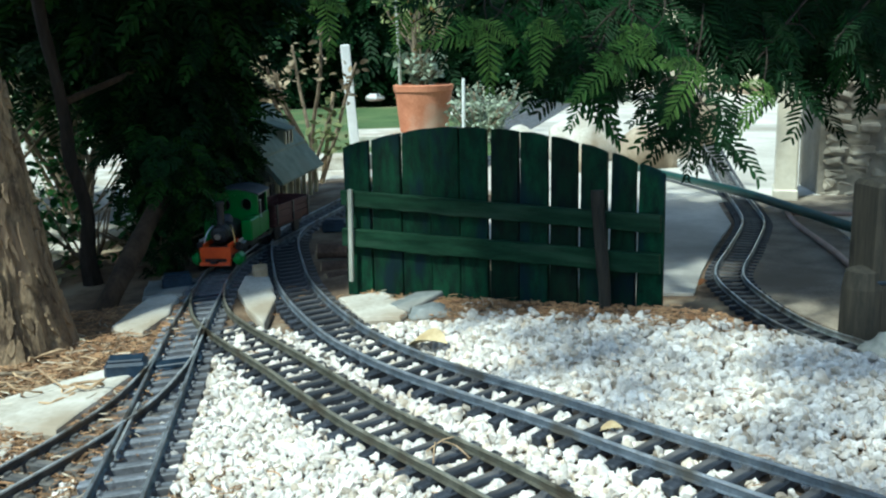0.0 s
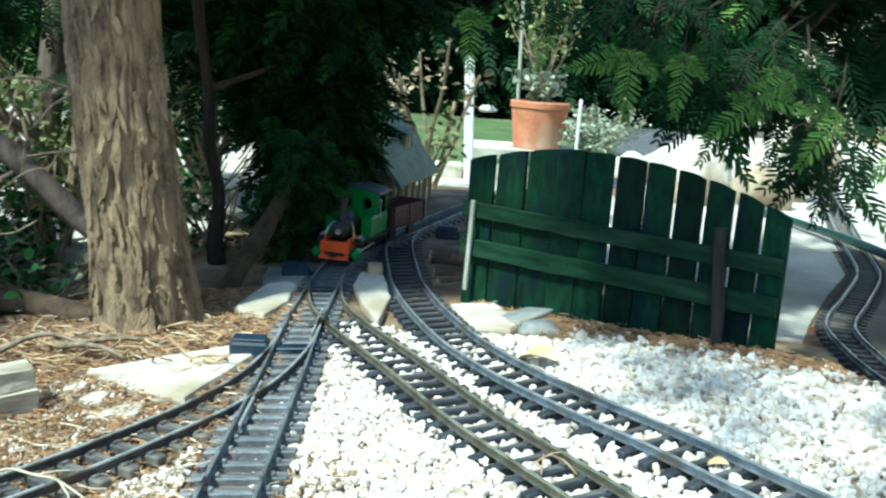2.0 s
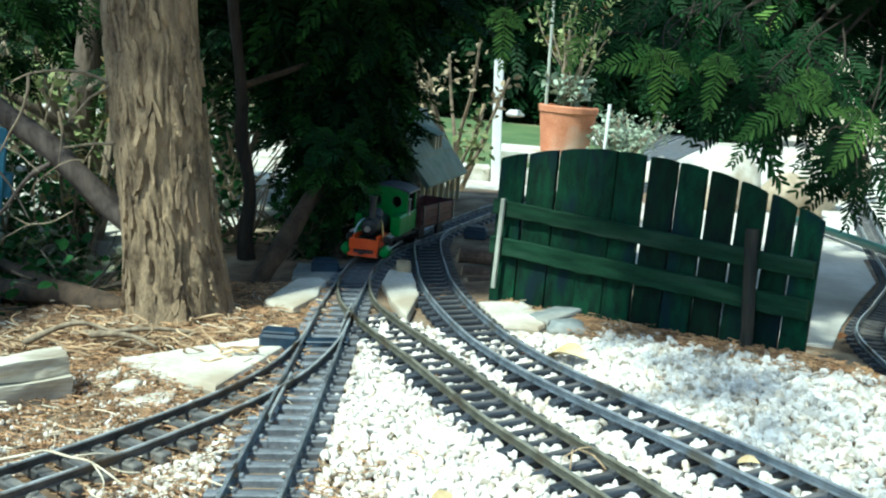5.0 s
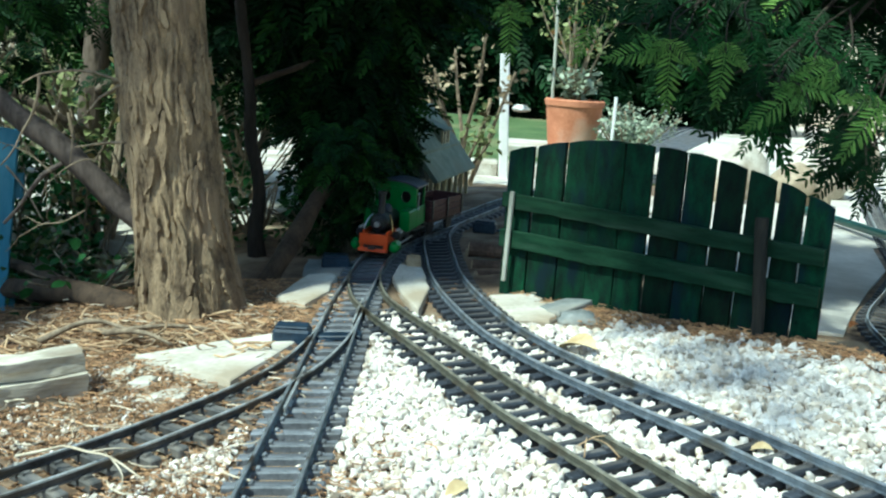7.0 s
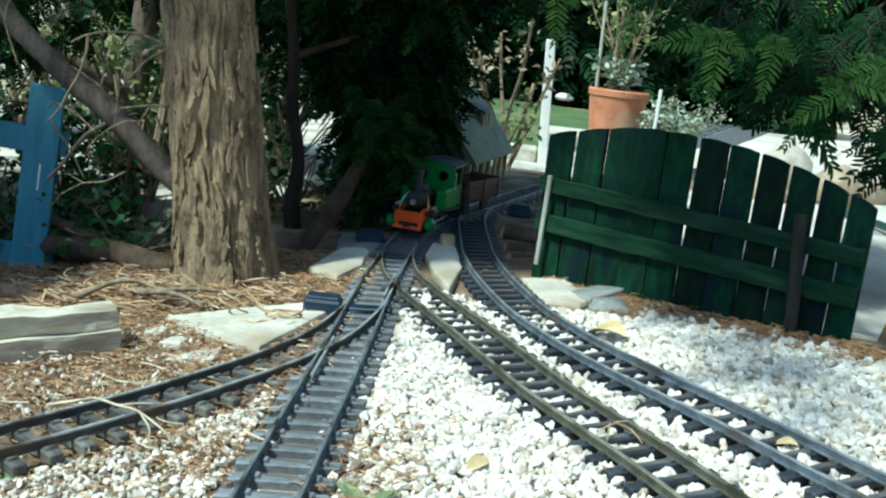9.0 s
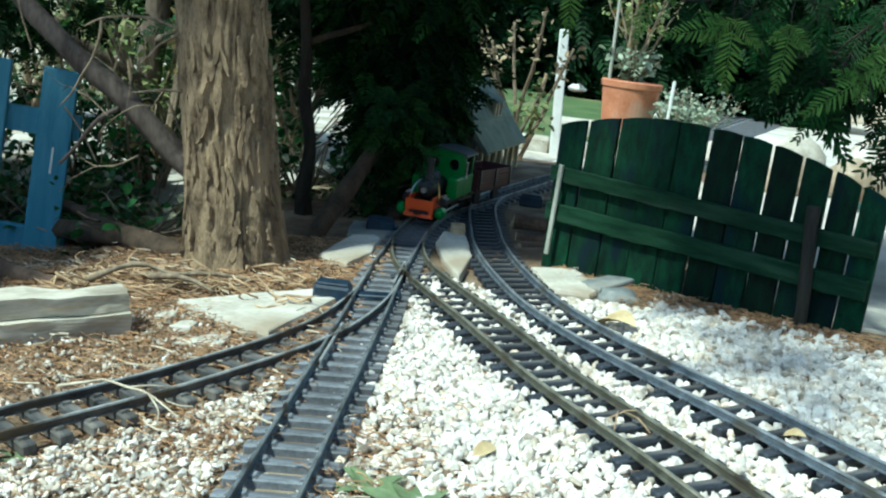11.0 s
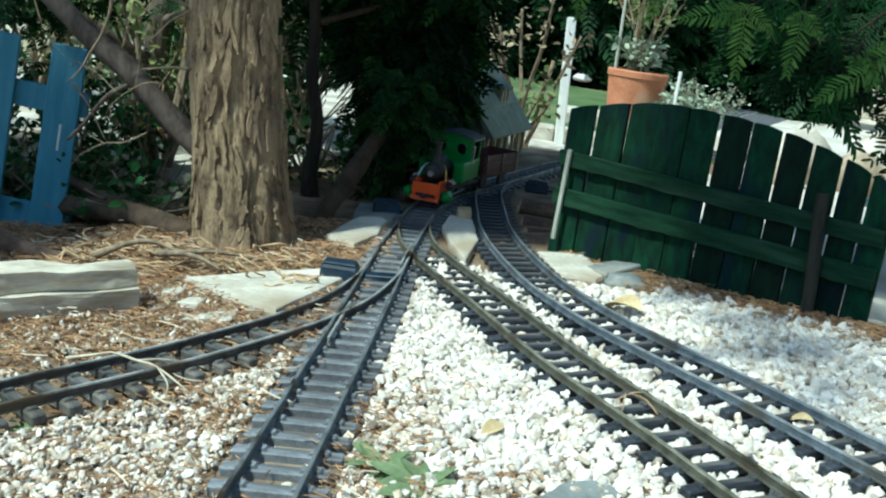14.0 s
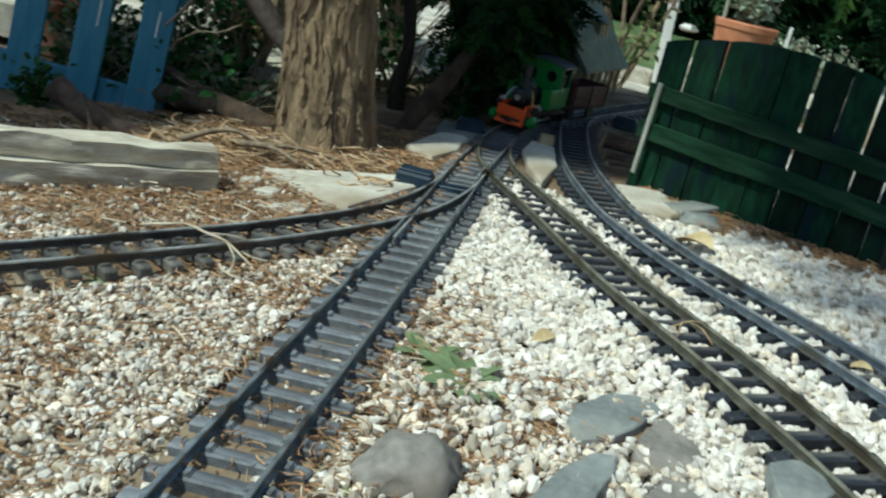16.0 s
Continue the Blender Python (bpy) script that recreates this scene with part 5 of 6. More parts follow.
def make_wagon(dist):
    p, head = along(LINE_A, dist)
    t = thing("wagon", "dark maroon open wagon coupled behind the locomotive", "model wagon", at=(p[0], p[1], rail_level(*p)), rz=head)
    part("frame", box(0.13, 0.036, 0.008, (0, 0, 0.022), bevel=0.001), LOCOBLACK, t)
    part("floor", box(0.136, 0.062, 0.004, (0, 0, 0.028), bevel=0.001), MAROON, t)
    for s in (-1, 1):
        for k in range(3):
            part("plank", box(0.136, 0.003, 0.0105, (0, s * 0.031, 0.036 + k * 0.0112), bevel=0.0008), MAROON, t)
        part("end_panel", box(0.003, 0.060, 0.035, (s * 0.067, 0, 0.0475), bevel=0.0008), MAROON, t)
        for x in (-0.062, 0.0, 0.062):
            part("strap", box(0.005, 0.002, 0.035, (x, s * 0.0335, 0.0475)), LOCOBLACK, t)
        for x in (-0.038, 0.038):
            part("wheel", lathe([(0.0125, 0), (0.0125, 0.002), (0.0142, 0.0025), (0.0142, 0.0045)], 18, (x, s * 0.0215 - 0.002, 0.0125), (90, 0, 0)), LOCOBLACK, t)
    part("coupling", box(0.028, 0.008, 0.004, (0.078, 0, 0.012), bevel=0.001), LOCOBLACK, t)
    return t

_l = smooth_line(LINE_A, 0.005)
LOCO_AT = float(np.abs(_l[:, 1] - 1.598).argmin()) * 0.005
make_loco(LOCO_AT)
make_wagon(LOCO_AT - 0.176)


# ---- edging, blue pallet fence, twigs ----
def edging():
    t = thing("timber_edging", "weathered pale timber edging with a dark split", "edging", at=(-0.485, 0.847, -0.062), rz=40)
    for z, h, w, y in ((0.019, 0.036, 0.040, -0.005), (0.0485, 0.021, 0.034, 0.0)):
        bm = bmesh.new()
        bmesh.ops.create_cube(bm, size=1)
        bmesh.ops.subdivide_edges(bm, edges=bm.edges[:], cuts=11, use_grid_fill=True)
        for v in bm.verts:
            v.co = Vector((v.co.x * 0.29, v.co.y * w + y, v.co.z * h + z))
            v.co += Vector(noise.noise_vector(Vector((v.co.x * 26, v.co.y * 60, v.co.z * 60)))) * 0.0052
        part("timber", bm, EDGEWOOD, t)
    return t


edging()


def pallet():
    t = thing("blue_fence", "blue painted slatted wooden fence panel leaning beside the tree", "fence", at=(-0.735, 1.36, -0.14), rz=14)
    t.matrix_basis = pose(-0.738, 1.36, -0.138, 0, 5.2, 14)
    for x, w in ((-0.318, 0.047), (-0.224, 0.047), (-0.130, 0.047), (-0.038, 0.047), (0.054, 0.049)):
        part("slat", box(w, 0.010, 0.315, (x, 0, 0.158), bevel=0.0015), BLUEWOOD, t)
    for z, hgt in ((0.040, 0.064), (0.232, 0.038)):
        part("cross_rail", box(0.44, 0.012, hgt, (-0.132, 0.0115, z), bevel=0.0015), BLUEWOOD, t)
    for x, z in ((-0.035, 0.17), (0.052, 0.18)):
        part("chip", box(0.003, 0.002, 0.04, (x + 0.004, -0.0055, z), bevel=0.0004), WHITEPAINT, t, "bare white paint chip")
    return t


pallet()


def limb_thing(name, label, category, pts, r0, r1, mat, forks=()):
    line = smooth_line(pts, 0.008)
    t = thing(name, label, category)
    part("stem", tube(line, np.linspace(r0, r1, len(line)), 8, wobble=0.25), mat, t, smooth=True)
    for f, a, b in forks:
        l = smooth_line(f, 0.008)
        part("fork", tube(l, np.linspace(a, b, len(l)), 6, wobble=0.2), mat, t, smooth=True)
    return t


limb_thing("log", "broken grey-brown log lying behind the edging", "log", [(-0.663, 1.100, -0.025), (-0.634, 1.100, -0.040), (-0.588, 1.090, -0.050), (-0.535, 1.080, -0.056), (-0.484, 1.070, -0.059)], 0.0165, 0.009, LOGEND)
limb_thing("stick", "thin brown stick leaning on the edging", "stick", [(-0.611, 1.080, -0.023), (-0.564, 1.020, -0.036), (-0.525, 0.960, -0.046), (-0.496, 0.915, -0.053)], 0.0032, 0.0024, LIMBBROWN)
limb_thing("twig", "pale bent twig lying across the rails", "twig", [(-0.338, 0.716, -0.022), (-0.312, 0.714, -0.014), (-0.302, 0.7235, -0.014), (-0.278, 0.713, -0.013), (-0.258, 0.706, -0.013), (-0.221, 0.681, -0.020)], 0.0013, 0.0007, STRAW, [([(-0.278, 0.713, -0.013), (-0.262, 0.724, -0.013), (-0.248, 0.731, -0.016)], 0.0010, 0.0005), ([(-0.258, 0.706, -0.013), (-0.240, 0.680, -0.015), (-0.236, 0.660, -0.022)], 0.0009, 0.0005)])
for pts in ([(-0.41, 1.2, 0.264), (-0.429, 1.196, 0.247), (-0.446, 1.192, 0.235), (-0.458, 1.188, 0.219), (-0.469, 1.184, 0.207)],
            [(-0.417, 1.2, 0.254), (-0.447, 1.196, 0.263), (-0.471, 1.192, 0.266), (-0.495, 1.188, 0.264), (-0.519, 1.184, 0.258), (-0.538, 1.18, 0.246)],
            [(-0.419, 1.21, 0.18), (-0.444, 1.206, 0.178), (-0.465, 1.202, 0.174), (-0.485, 1.198, 0.17)]):
    limb_thing("bare_twig", "thin bare twig growing from the trunk", "twig", pts, 0.0022, 0.0010, TWIG)
limb_thing("bare_twig", "long bent bare twig hanging from the upper limb", "twig", [(-0.536, 1.225, 0.256), (-0.535, 1.221, 0.235), (-0.543, 1.217, 0.204), (-0.553, 1.213, 0.184), (-0.564, 1.209, 0.159), (-0.579, 1.205, 0.139)], 0.0022, 0.0009, TWIG)
limb_thing("bare_twig", "forked brown twig below the upper limb", "twig", [(-0.517, 1.25, 0.143), (-0.538, 1.246, 0.129), (-0.554, 1.242, 0.109), (-0.569, 1.238, 0.085), (-0.589, 1.234, 0.06)], 0.0034, 0.0020, LIMBMID, [([(-0.585, 1.235, 0.137), (-0.563, 1.231, 0.114), (-0.549, 1.227, 0.096), (-0.537, 1.223, 0.078), (-0.526, 1.219, 0.064)], 0.0016, 0.0009)])


def tangle():
    """Fine dead twigs that fork in the shade left of the trunk."""
    r = random.Random(91)
    for _ in range(4):
        p = Vector((r.uniform(-0.62, -0.43), r.uniform(1.17, 1.24), r.uniform(0.02, 0.30)))
        d = Vector((r.uniform(-1, 0.2), r.uniform(-0.3, 0.2), r.uniform(-0.4, 1))).normalized()
        main, forks = [p.copy()], []
        for k in range(5):
            d = (d + Vector((r.uniform(-0.5, 0.5), r.uniform(-0.3, 0.3), r.uniform(-0.5, 0.5)))).normalized()
            p = p + d * r.uniform(0.018, 0.034)
            main.append(p.copy())
            if k in (1, 3):
                e = (d + Vector((r.uniform(-1, 1), r.uniform(-0.4, 0.4), r.uniform(-1, 1)))).normalized()
                forks.append(([tuple(p), tuple(p + e * 0.02), tuple(p + e * 0.05 + Vector((0, 0, r.uniform(-0.015, 0.015))))], 0.0007, 0.0004))
        limb_thing("bare_twig", "thin bare forked twig beside the trunk", "twig", [tuple(q) for q in main], 0.0010, 0.0005, TWIG, forks)


tangle()
for i, pts in enumerate([[(-0.44, 1.12, -0.045), (-0.38, 1.10, -0.03), (-0.33, 1.11, -0.025), (-0.28, 1.12, -0.03)], [(-0.47, 1.06, -0.04), (-0.42, 1.09, -0.02), (-0.36, 1.08, -0.028)], [(-0.40, 1.08, -0.03), (-0.35, 1.06, -0.02), (-0.31, 1.05, -0.03)]]):
    limb_thing("root_twig", "dry brown root twig lying among needles", "twig", pts, 0.004, 0.002, TWIG)


def curled_stems(n, seed):
    """Tangled dry roots and stems heaped round the foot of the big tree."""
    r = random.Random(seed)
    bm = bmesh.new()
    for _ in range(n):
        x, y = r.uniform(-0.52, -0.20), r.uniform(1.03, 1.17)
        if y > 1.23 - 0.35 * (x + 0.5):
            continue
        p, a = Vector((x, y, ground_level(x, y) + r.uniform(0.002, 0.012))), r.uniform(0, 2 * math.pi)
        pts, bend = [], r.uniform(-0.7, 0.7)
        for k in range(7):
            pts.append(p.copy())
            p = p + Vector((math.cos(a), math.sin(a) * 0.7, 0)) * r.uniform(0.006, 0.013)
            p.z = max(ground_level(p.x, p.y) + 0.002, p.z + r.uniform(-0.004, 0.005))
            a += bend + r.uniform(-0.35, 0.35)
        w = r.uniform(0.0008, 0.0018)
        tube(pts, [w] * 6 + [w * 0.5], 5, bm=bm)
    return tagged(part("dry_stems", bm, DRYSTEM, smooth=True), "tangled tan dry stems and roots around the trunk", "leaf litter", kind="stuff")


curled_stems(150, 17)


for k, (x, y, a) in enumerate([(0.128, 0.760, 20), (0.118, 0.748, 80), (0.134, 0.746, 130)]):
    c, d = math.cos(radians(a)), math.sin(radians(a))
    z = rail_level(x, y)
    limb_thing("dry_stalk", "short tan dry stalk caught between the brass rails", "twig", [(x - c * 0.016, y - d * 0.016, z - 0.006), (x, y, z + 0.001), (x + c * 0.018, y + d * 0.018, z - 0.001)], 0.0007, 0.0004, DRYSTEM)


# ---- logs under the far track ----
for i, (x, y, z) in enumerate([(0.075, 1.55, 0.006), (0.080, 1.50, -0.012), (0.072, 1.60, -0.012), (0.085, 1.46, -0.018)]):
    t = thing("short_log", "short dark log with a pale sawn end beside the track", "log", "stacked short logs", at=(x, y, z), rz=8 * i - 10)
    part("bark", rod((-0.045, 0, 0), (0.045, 0, 0), 0.0125, 0.0115, 12), LOGEND, t)
    part("cut_end", rod((-0.047, 0, 0), (-0.0445, 0, 0), 0.0108, 0.0112, 12), CUTWOOD, t)
part("wood_block", box(0.022, 0.05, 0.022, (-0.058, 1.49, -0.012), (0, 0, 5), bevel=0.002, rough=0.001), CUTWOOD)
tagged(bpy.data.objects["wood_block"], "small pale wooden block between the tracks", "wood block")
slab("stone_slab", [(0.07, 1.80), (0.13, 1.85), (0.16, 1.82), (0.12, 1.70), (0.08, 1.70)], -0.02, 0.012, SLATE, "pale grey slab beside the far points", "stone slab")


# ---- weed and dead leaves ----
def blade(length, width, bend, fold=0.15):
    v, f = [], []
    n = 6
    for k in range(n + 1):
        u = k / n
        w = width * math.sin(math.pi * min(0.08 + u * 0.92, 1)) ** 0.8
        x, z = length * u, bend * length * math.sin(u * 2.4) * 0.5
        v += [(x, -w, z + fold * w), (x, 0, z), (x, w, z + fold * w)]
    for k in range(n):
        b = 3 * k
        f += [(b, b + 1, b + 4, b + 3), (b + 1, b + 2, b + 5, b + 4)]
    return v, f


def weed(x, y, n, size, seed, label):
    r = random.Random(seed)
    t = thing("weed", label, "weed", "weeds", at=(x, y, ground_level(x, y) + 0.002))
    for k in range(n):
        v, f = blade(size * r.uniform(0.6, 1.15), size * r.uniform(0.11, 0.19), r.uniform(0.05, 0.25))
        me = bpy.data.meshes.new("leaf")
        me.from_pydata(v, [], f)
        me.polygons.foreach_set("use_smooth", [True] * len(f))
        ob = link("leaf", me, WEED, t)
        ob.matrix_basis = pose(r.uniform(-0.004, 0.004), r.uniform(-0.004, 0.004), 0, r.uniform(-15, 15), -r.uniform(-2, 12), 360 * k / n + r.uniform(-20, 20))


weed(-0.062, 0.612, 13, 0.034, 2, "green broad-leaved weed growing through gravel")
weed(-0.032, 0.588, 15, 0.037, 3, "green broad-leaved weed growing beside the track")
weed(-0.072, 0.430, 5, 0.018, 5, "tiny weed seedling between sleepers and cobble")
weed(0.125, 1.262, 7, 0.024, 9, "small green weed at the foot of the picket fence")
weed(-0.33, 0.63, 4, 0.016, 6, "tiny weed seedling in gravel")


def dead_leaf(x, y, size, rz, label, mat=DEADLEAF):
    v, f = blade(size, size * 0.34, 0.35, 0.5)
    me = bpy.data.meshes.new("dead_leaf")
    me.from_pydata(v, [], f)
    ob = link("dead_leaf", me, mat)
    mod = ob.modifiers.new("thick", "SOLIDIFY")
    mod.thickness = 0.0006
    ob.matrix_basis = pose(x, y, ground_level(x, y) + 0.007, 8, -4, rz)
    return tagged(ob, label, "leaf", "fallen leaves")


dead_leaf(0.128, 1.042, 0.048, -38, "curled tan dead leaf lying on gravel")
dead_leaf(0.006, 0.675, 0.022, 40, "small tan dead leaf on gravel")
dead_leaf(0.255, 0.755, 0.018, -20, "small tan dead leaf between rails")


# ---- beyond the fence ----
def sheet(name, outline, z, thick, mat, label, category):
    bm = bmesh.new()
    a = [bm.verts.new((x, y, z)) for x, y in outline]
    face = bm.faces.new(a)
    ex = bmesh.ops.extrude_face_region(bm, geom=[face])
    for v in [g for g in ex["geom"] if isinstance(g, bmesh.types.BMVert)]:
        v.co.z -= thick
    bmesh.ops.recalc_face_normals(bm, faces=bm.faces[:])
    return tagged(part(name, bm, mat), label, category, kind="structure")


sheet("path", [(0.62, 1.46), (0.69, 1.60), (0.80, 1.80), (0.93, 2.02), (1.02, 2.30), (1.12, 2.36), (3.2, 2.36), (3.4, 8.6), (0.9, 8.6), (0.75, 3.4), (0.36, 2.0), (0.42, 1.5)], -0.0705, 0.03, CONCRETE, "pale sunlit concrete path", "path")
sheet("path_slab", [(0.99, 1.50), (1.9, 1.35), (1.9, 2.06), (1.16, 2.05)], -0.0695, 0.03, CONCRETE, "pale concrete slab beside the stone wall", "path")
sheet("track_bed", [(0.30, 3.45), (0.62, 3.45), (2.15, 7.5), (1.55, 7.5)], -0.0665, 0.03, DARKBED, "dark gravel bed under the far track", "ground")
sheet("patio", [(-5, 2.45), (-0.3, 2.45), (-0.1, 2.62), (0.62, 2.62), (0.62, 3.22), (-0.32, 3.22), (-0.34, 5.0), (-5, 5.0)], -0.066, 0.03, SLAB, "pale sunlit stone patio behind the trees", "patio")
sheet("lawn", [(-0.28, 3.35), (0.72, 3.35), (0.86, 6.6), (-12, 6.6), (-12, 5.1), (-0.30, 5.1)], -0.055, 0.05, LAWN, "green mown lawn", "lawn")
for i, x in enumerate(np.arange(-0.06, 0.7, 0.42)):
    part("kerb", box(0.41, 0.10, 0.09, (x, 3.28, -0.065), bevel=0.006, rough=0.002), SLAB)
    tagged(bpy.data.objects["kerb" if i == 0 else "kerb.%03d" % i], "pale stone kerb edging the lawn", "kerb", "lawn kerbs")

t = thing("marker_post", "white painted wooden post at the lawn edge", "post", at=(0.15, 3.18, -0.11))
part("post", box(0.030, 0.028, 0.45, (0, 0, 0.225), (0, -3.5, 0), bevel=0.003), WHITEPAINT, t)


def leaf_template(size, seed):
    r = random.Random(seed)
    v, f = blade(size, size * 0.3, 0.3)
    return np.array(v), f


LEAVES = [leaf_template(0.05, s) for s in range(3)]


def bush(name, label, at, stems, leaf_mat, n, spread, height, size, seed, category="shrub", extra=None, span=(0.35, 1.0), thick=0.007, loose=0.035):
    r = np.random.default_rng(seed)
    t = thing(name, label, category, at=at)
    mats = []
    for s in range(stems):
        a = r.uniform(0, 2 * math.pi)
        top = (math.cos(a) * spread * r.uniform(0.3, 1), math.sin(a) * spread * r.uniform(0.3, 1), height * r.uniform(0.6, 1))
        pts = [(0, 0, 0), (top[0] * 0.25 + r.uniform(-.1, .1) * spread, top[1] * 0.25, top[2] * 0.35), (top[0] * 0.7, top[1] * 0.7, top[2] * 0.7), top]
        line = smooth_line(pts, 0.02)
        part("stem", tube(line, np.linspace(thick, thick * 0.45, len(line)), 6), TWIG, t, smooth=True)
        for _ in range(n // stems):
            u = r.uniform(*span)
            p = line[int(u * (len(line) - 1))] + r.normal(0, loose * size, 3)
            if in_opening(Vector(at) + Vector(p)):
                continue
            mats.append(spray_pose(Vector(p), r.uniform(0, 360), r.uniform(-50, 50), r.uniform(-60, 60), r.uniform(0.6, 1.3) * size))
    tagged(place_many("foliage", LEAVES, mats, leaf_mat, t, "", seed), kind="stuff")
    if extra:
        tagged(place_many("blossom", LEAVES, [m @ np.diag((0.8, 0.8, 0.8, 1)) for m in mats[::4]], extra, t, "", seed + 1), kind="stuff")
    return t


pot = thing("plant_pot", "terracotta plant pot with a thick rim", "plant pot", at=(0.475, 4.0, 0.0))
part("pot_body", lathe([(0.096, -0.012), (0.099, -0.006), (0.117, 0.155), (0.106, 0.155), (0.103, 0.14)], 40), TERRA, pot, smooth=False)
part("rim", lathe([(0.115, 0.152), (0.122, 0.154), (0.124, 0.176), (0.120, 0.181), (0.110, 0.181), (0.108, 0.155)], 40), TERRA, pot)
part("soil", lathe([(0.09, 0.15), (0.106, 0.160), (0.05, 0.165)], 24), SOIL, pot)
part("pot_stand", box(0.55, 0.35, 0.06, (0.475, 4.05, -0.0420), bevel=0.004), SLAB)
tagged(bpy.data.objects["pot_stand"], "low pale stone step under the plant pot", "step")
bush("potted_shrub", "leggy potted shrub with pale leaves and orange blossom", (0.475, 4.0, 0.15), 11, SHRUB, 330, 0.27, 0.62, 0.6, 61, extra=ORANGELEAF, thick=0.006, span=(0.45, 1.0))
bush("succulent", "low pale grey-leaved plant filling the pot", (0.475, 4.0, 0.16), 14, GREYLEAF, 300, 0.13, 0.16, 0.62, 65, span=(0.3, 1.0), thick=0.004)
bush("garden_shrub", "leggy shrub with bare tan stems and small pale leaf clusters", (0.03, 2.85, -0.09), 6, TANLEAF, 120, 0.17, 0.52, 0.48, 62, span=(0.78, 1.0), thick=0.008)
bush("garden_shrub", "leggy shrub with bare tan stems and olive leaf clusters", (0.0, 2.7, -0.09), 4, SHRUB, 90, 0.12, 0.32, 0.5, 66, extra=TANLEAF, span=(0.6, 1.0), thick=0.006)
bush("low_shrub", "low grey-green shrub beyond the fence", (0.84, 4.5, -0.08), 14, GREYLEAF, 1400, 0.22, 0.26, 0.4, 63, span=(0.1, 1.0), loose=0.06)
bush("low_shrub", "low grey-green shrub near the pot", (0.70, 3.9, -0.08), 12, GREYLEAF, 900, 0.13, 0.24, 0.45, 64, span=(0.1, 1.0), loose=0.05)
for x, y, z, lean, hgt, r, mat, label in ((0.035, 2.7, -0.1, 0.05, 0.31, 0.006, CUTWOOD, "straight tan bamboo plant stake leaning beside the post"), (0.616, 3.85, -0.08, 0.004, 0.285, 0.008, WHITEPAINT, "thin white plant stake beside the pot"), (0.380, 3.98, 0.16, -0.012, 0.46, 0.007, PALESTAKE, "tall pale cane beside the pot")):
    t = thing("plant_stake", label, "stake", "plant stakes", at=(x, y, z))
    part("cane", rod((0, 0, 0), (lean, 0.01, hgt), r, r * 0.85, 8), mat, t)
for k, (x, y) in enumerate([(-1.3, 2.9), (-0.95, 2.6), (-0.62, 2.75), (-0.42, 3.1), (-1.7, 2.5), (-1.15, 2.25), (-0.75, 2.05), (-0.5, 2.3)]):
    bush("border_shrub", "sunlit leafy border shrub behind the yews", (x, y, -0.1), 14, (SHRUB, SHADELEAF, PALELEAF)[k % 3], 560, 0.3, 0.42 + 0.08 * (k % 3), 0.5, 70 + k)
for k, (x, y, hh, n) in enumerate([(-0.60, 1.56, 0.30, 480), (-0.74, 1.62, 0.36, 480), (-0.90, 1.58, 0.34, 480), (-0.50, 1.66, 0.26, 240), (-0.68, 1.44, 0.13, 200), (-1.05, 1.7, 0.4, 480), (-0.36, 1.72, 0.17, 130), (-0.25, 1.74, 0.10, 130), (-0.80, 1.46, 0.16, 260), (-0.60, 1.40, 0.06, 120), (-0.52, 1.36, 0.07, 150), (-0.62, 1.86, 0.22, 300), (-0.46, 2.0, 0.20, 300), (-0.76, 1.92, 0.26, 300)]):
    bush("shade_shrub", "dark glossy small-leaved shrub beneath the conifers", (x, y, ground_level(x, y) - 0.005), 11, SHADELEAF, n, 0.15, hh, 0.36, 130 + k, span=(0.15, 1.0), thick=0.003, loose=0.09)
for k, (x, y) in enumerate([(-0.54, 1.50), (-0.70, 1.55), (-0.47, 1.60), (-0.86, 1.52)]):
    bush("ground_cover", "low pale-leaved ground cover beneath the conifers", (x, y, ground_level(x, y) - 0.005), 9, (PALELEAF, SHRUB)[k % 2], 170, 0.10, 0.09, 0.42, 150 + k, "plant", span=(0.2, 1.0), thick=0.002, loose=0.06)
bush("border_shrub", "shrub with golden dry leaves behind the big trunk", (-0.60, 1.62, -0.09), 12, GOLDLEAF, 520, 0.10, 0.36, 0.42, 88, span=(0.45, 1.0), loose=0.05)
bush("fern", "feathery bright green fern in front of the blue fence", (-0.80, 1.27, ground_level(-0.80, 1.27) - 0.003), 9, YEWMID, 420, 0.045, 0.10, 0.22, 161, "plant", span=(0.1, 1.0), thick=0.001, loose=0.06)
sheet("pale_path", [(-2.4, 1.58), (-0.48, 1.60), (-0.36, 1.98), (-0.27, 2.3), (-0.27, 2.44), (-2.4, 2.44)], -0.032, 0.06, SLAB, "pale sunlit path behind the shrubs", "path")

rear = thing("plant_pot", "small terracotta plant pot behind the blue fence", "plant pot", at=(-0.977, 1.620, -0.105))
part("pot_body", lathe([(0.030, 0), (0.032, 0.004), (0.040, 0.085), (0.036, 0.085), (0.034, 0.07)], 24), TERRA, rear)
part("rim", lathe([(0.040, 0.078), (0.045, 0.080), (0.046, 0.098), (0.040, 0.100), (0.038, 0.085)], 24), TERRA, rear)

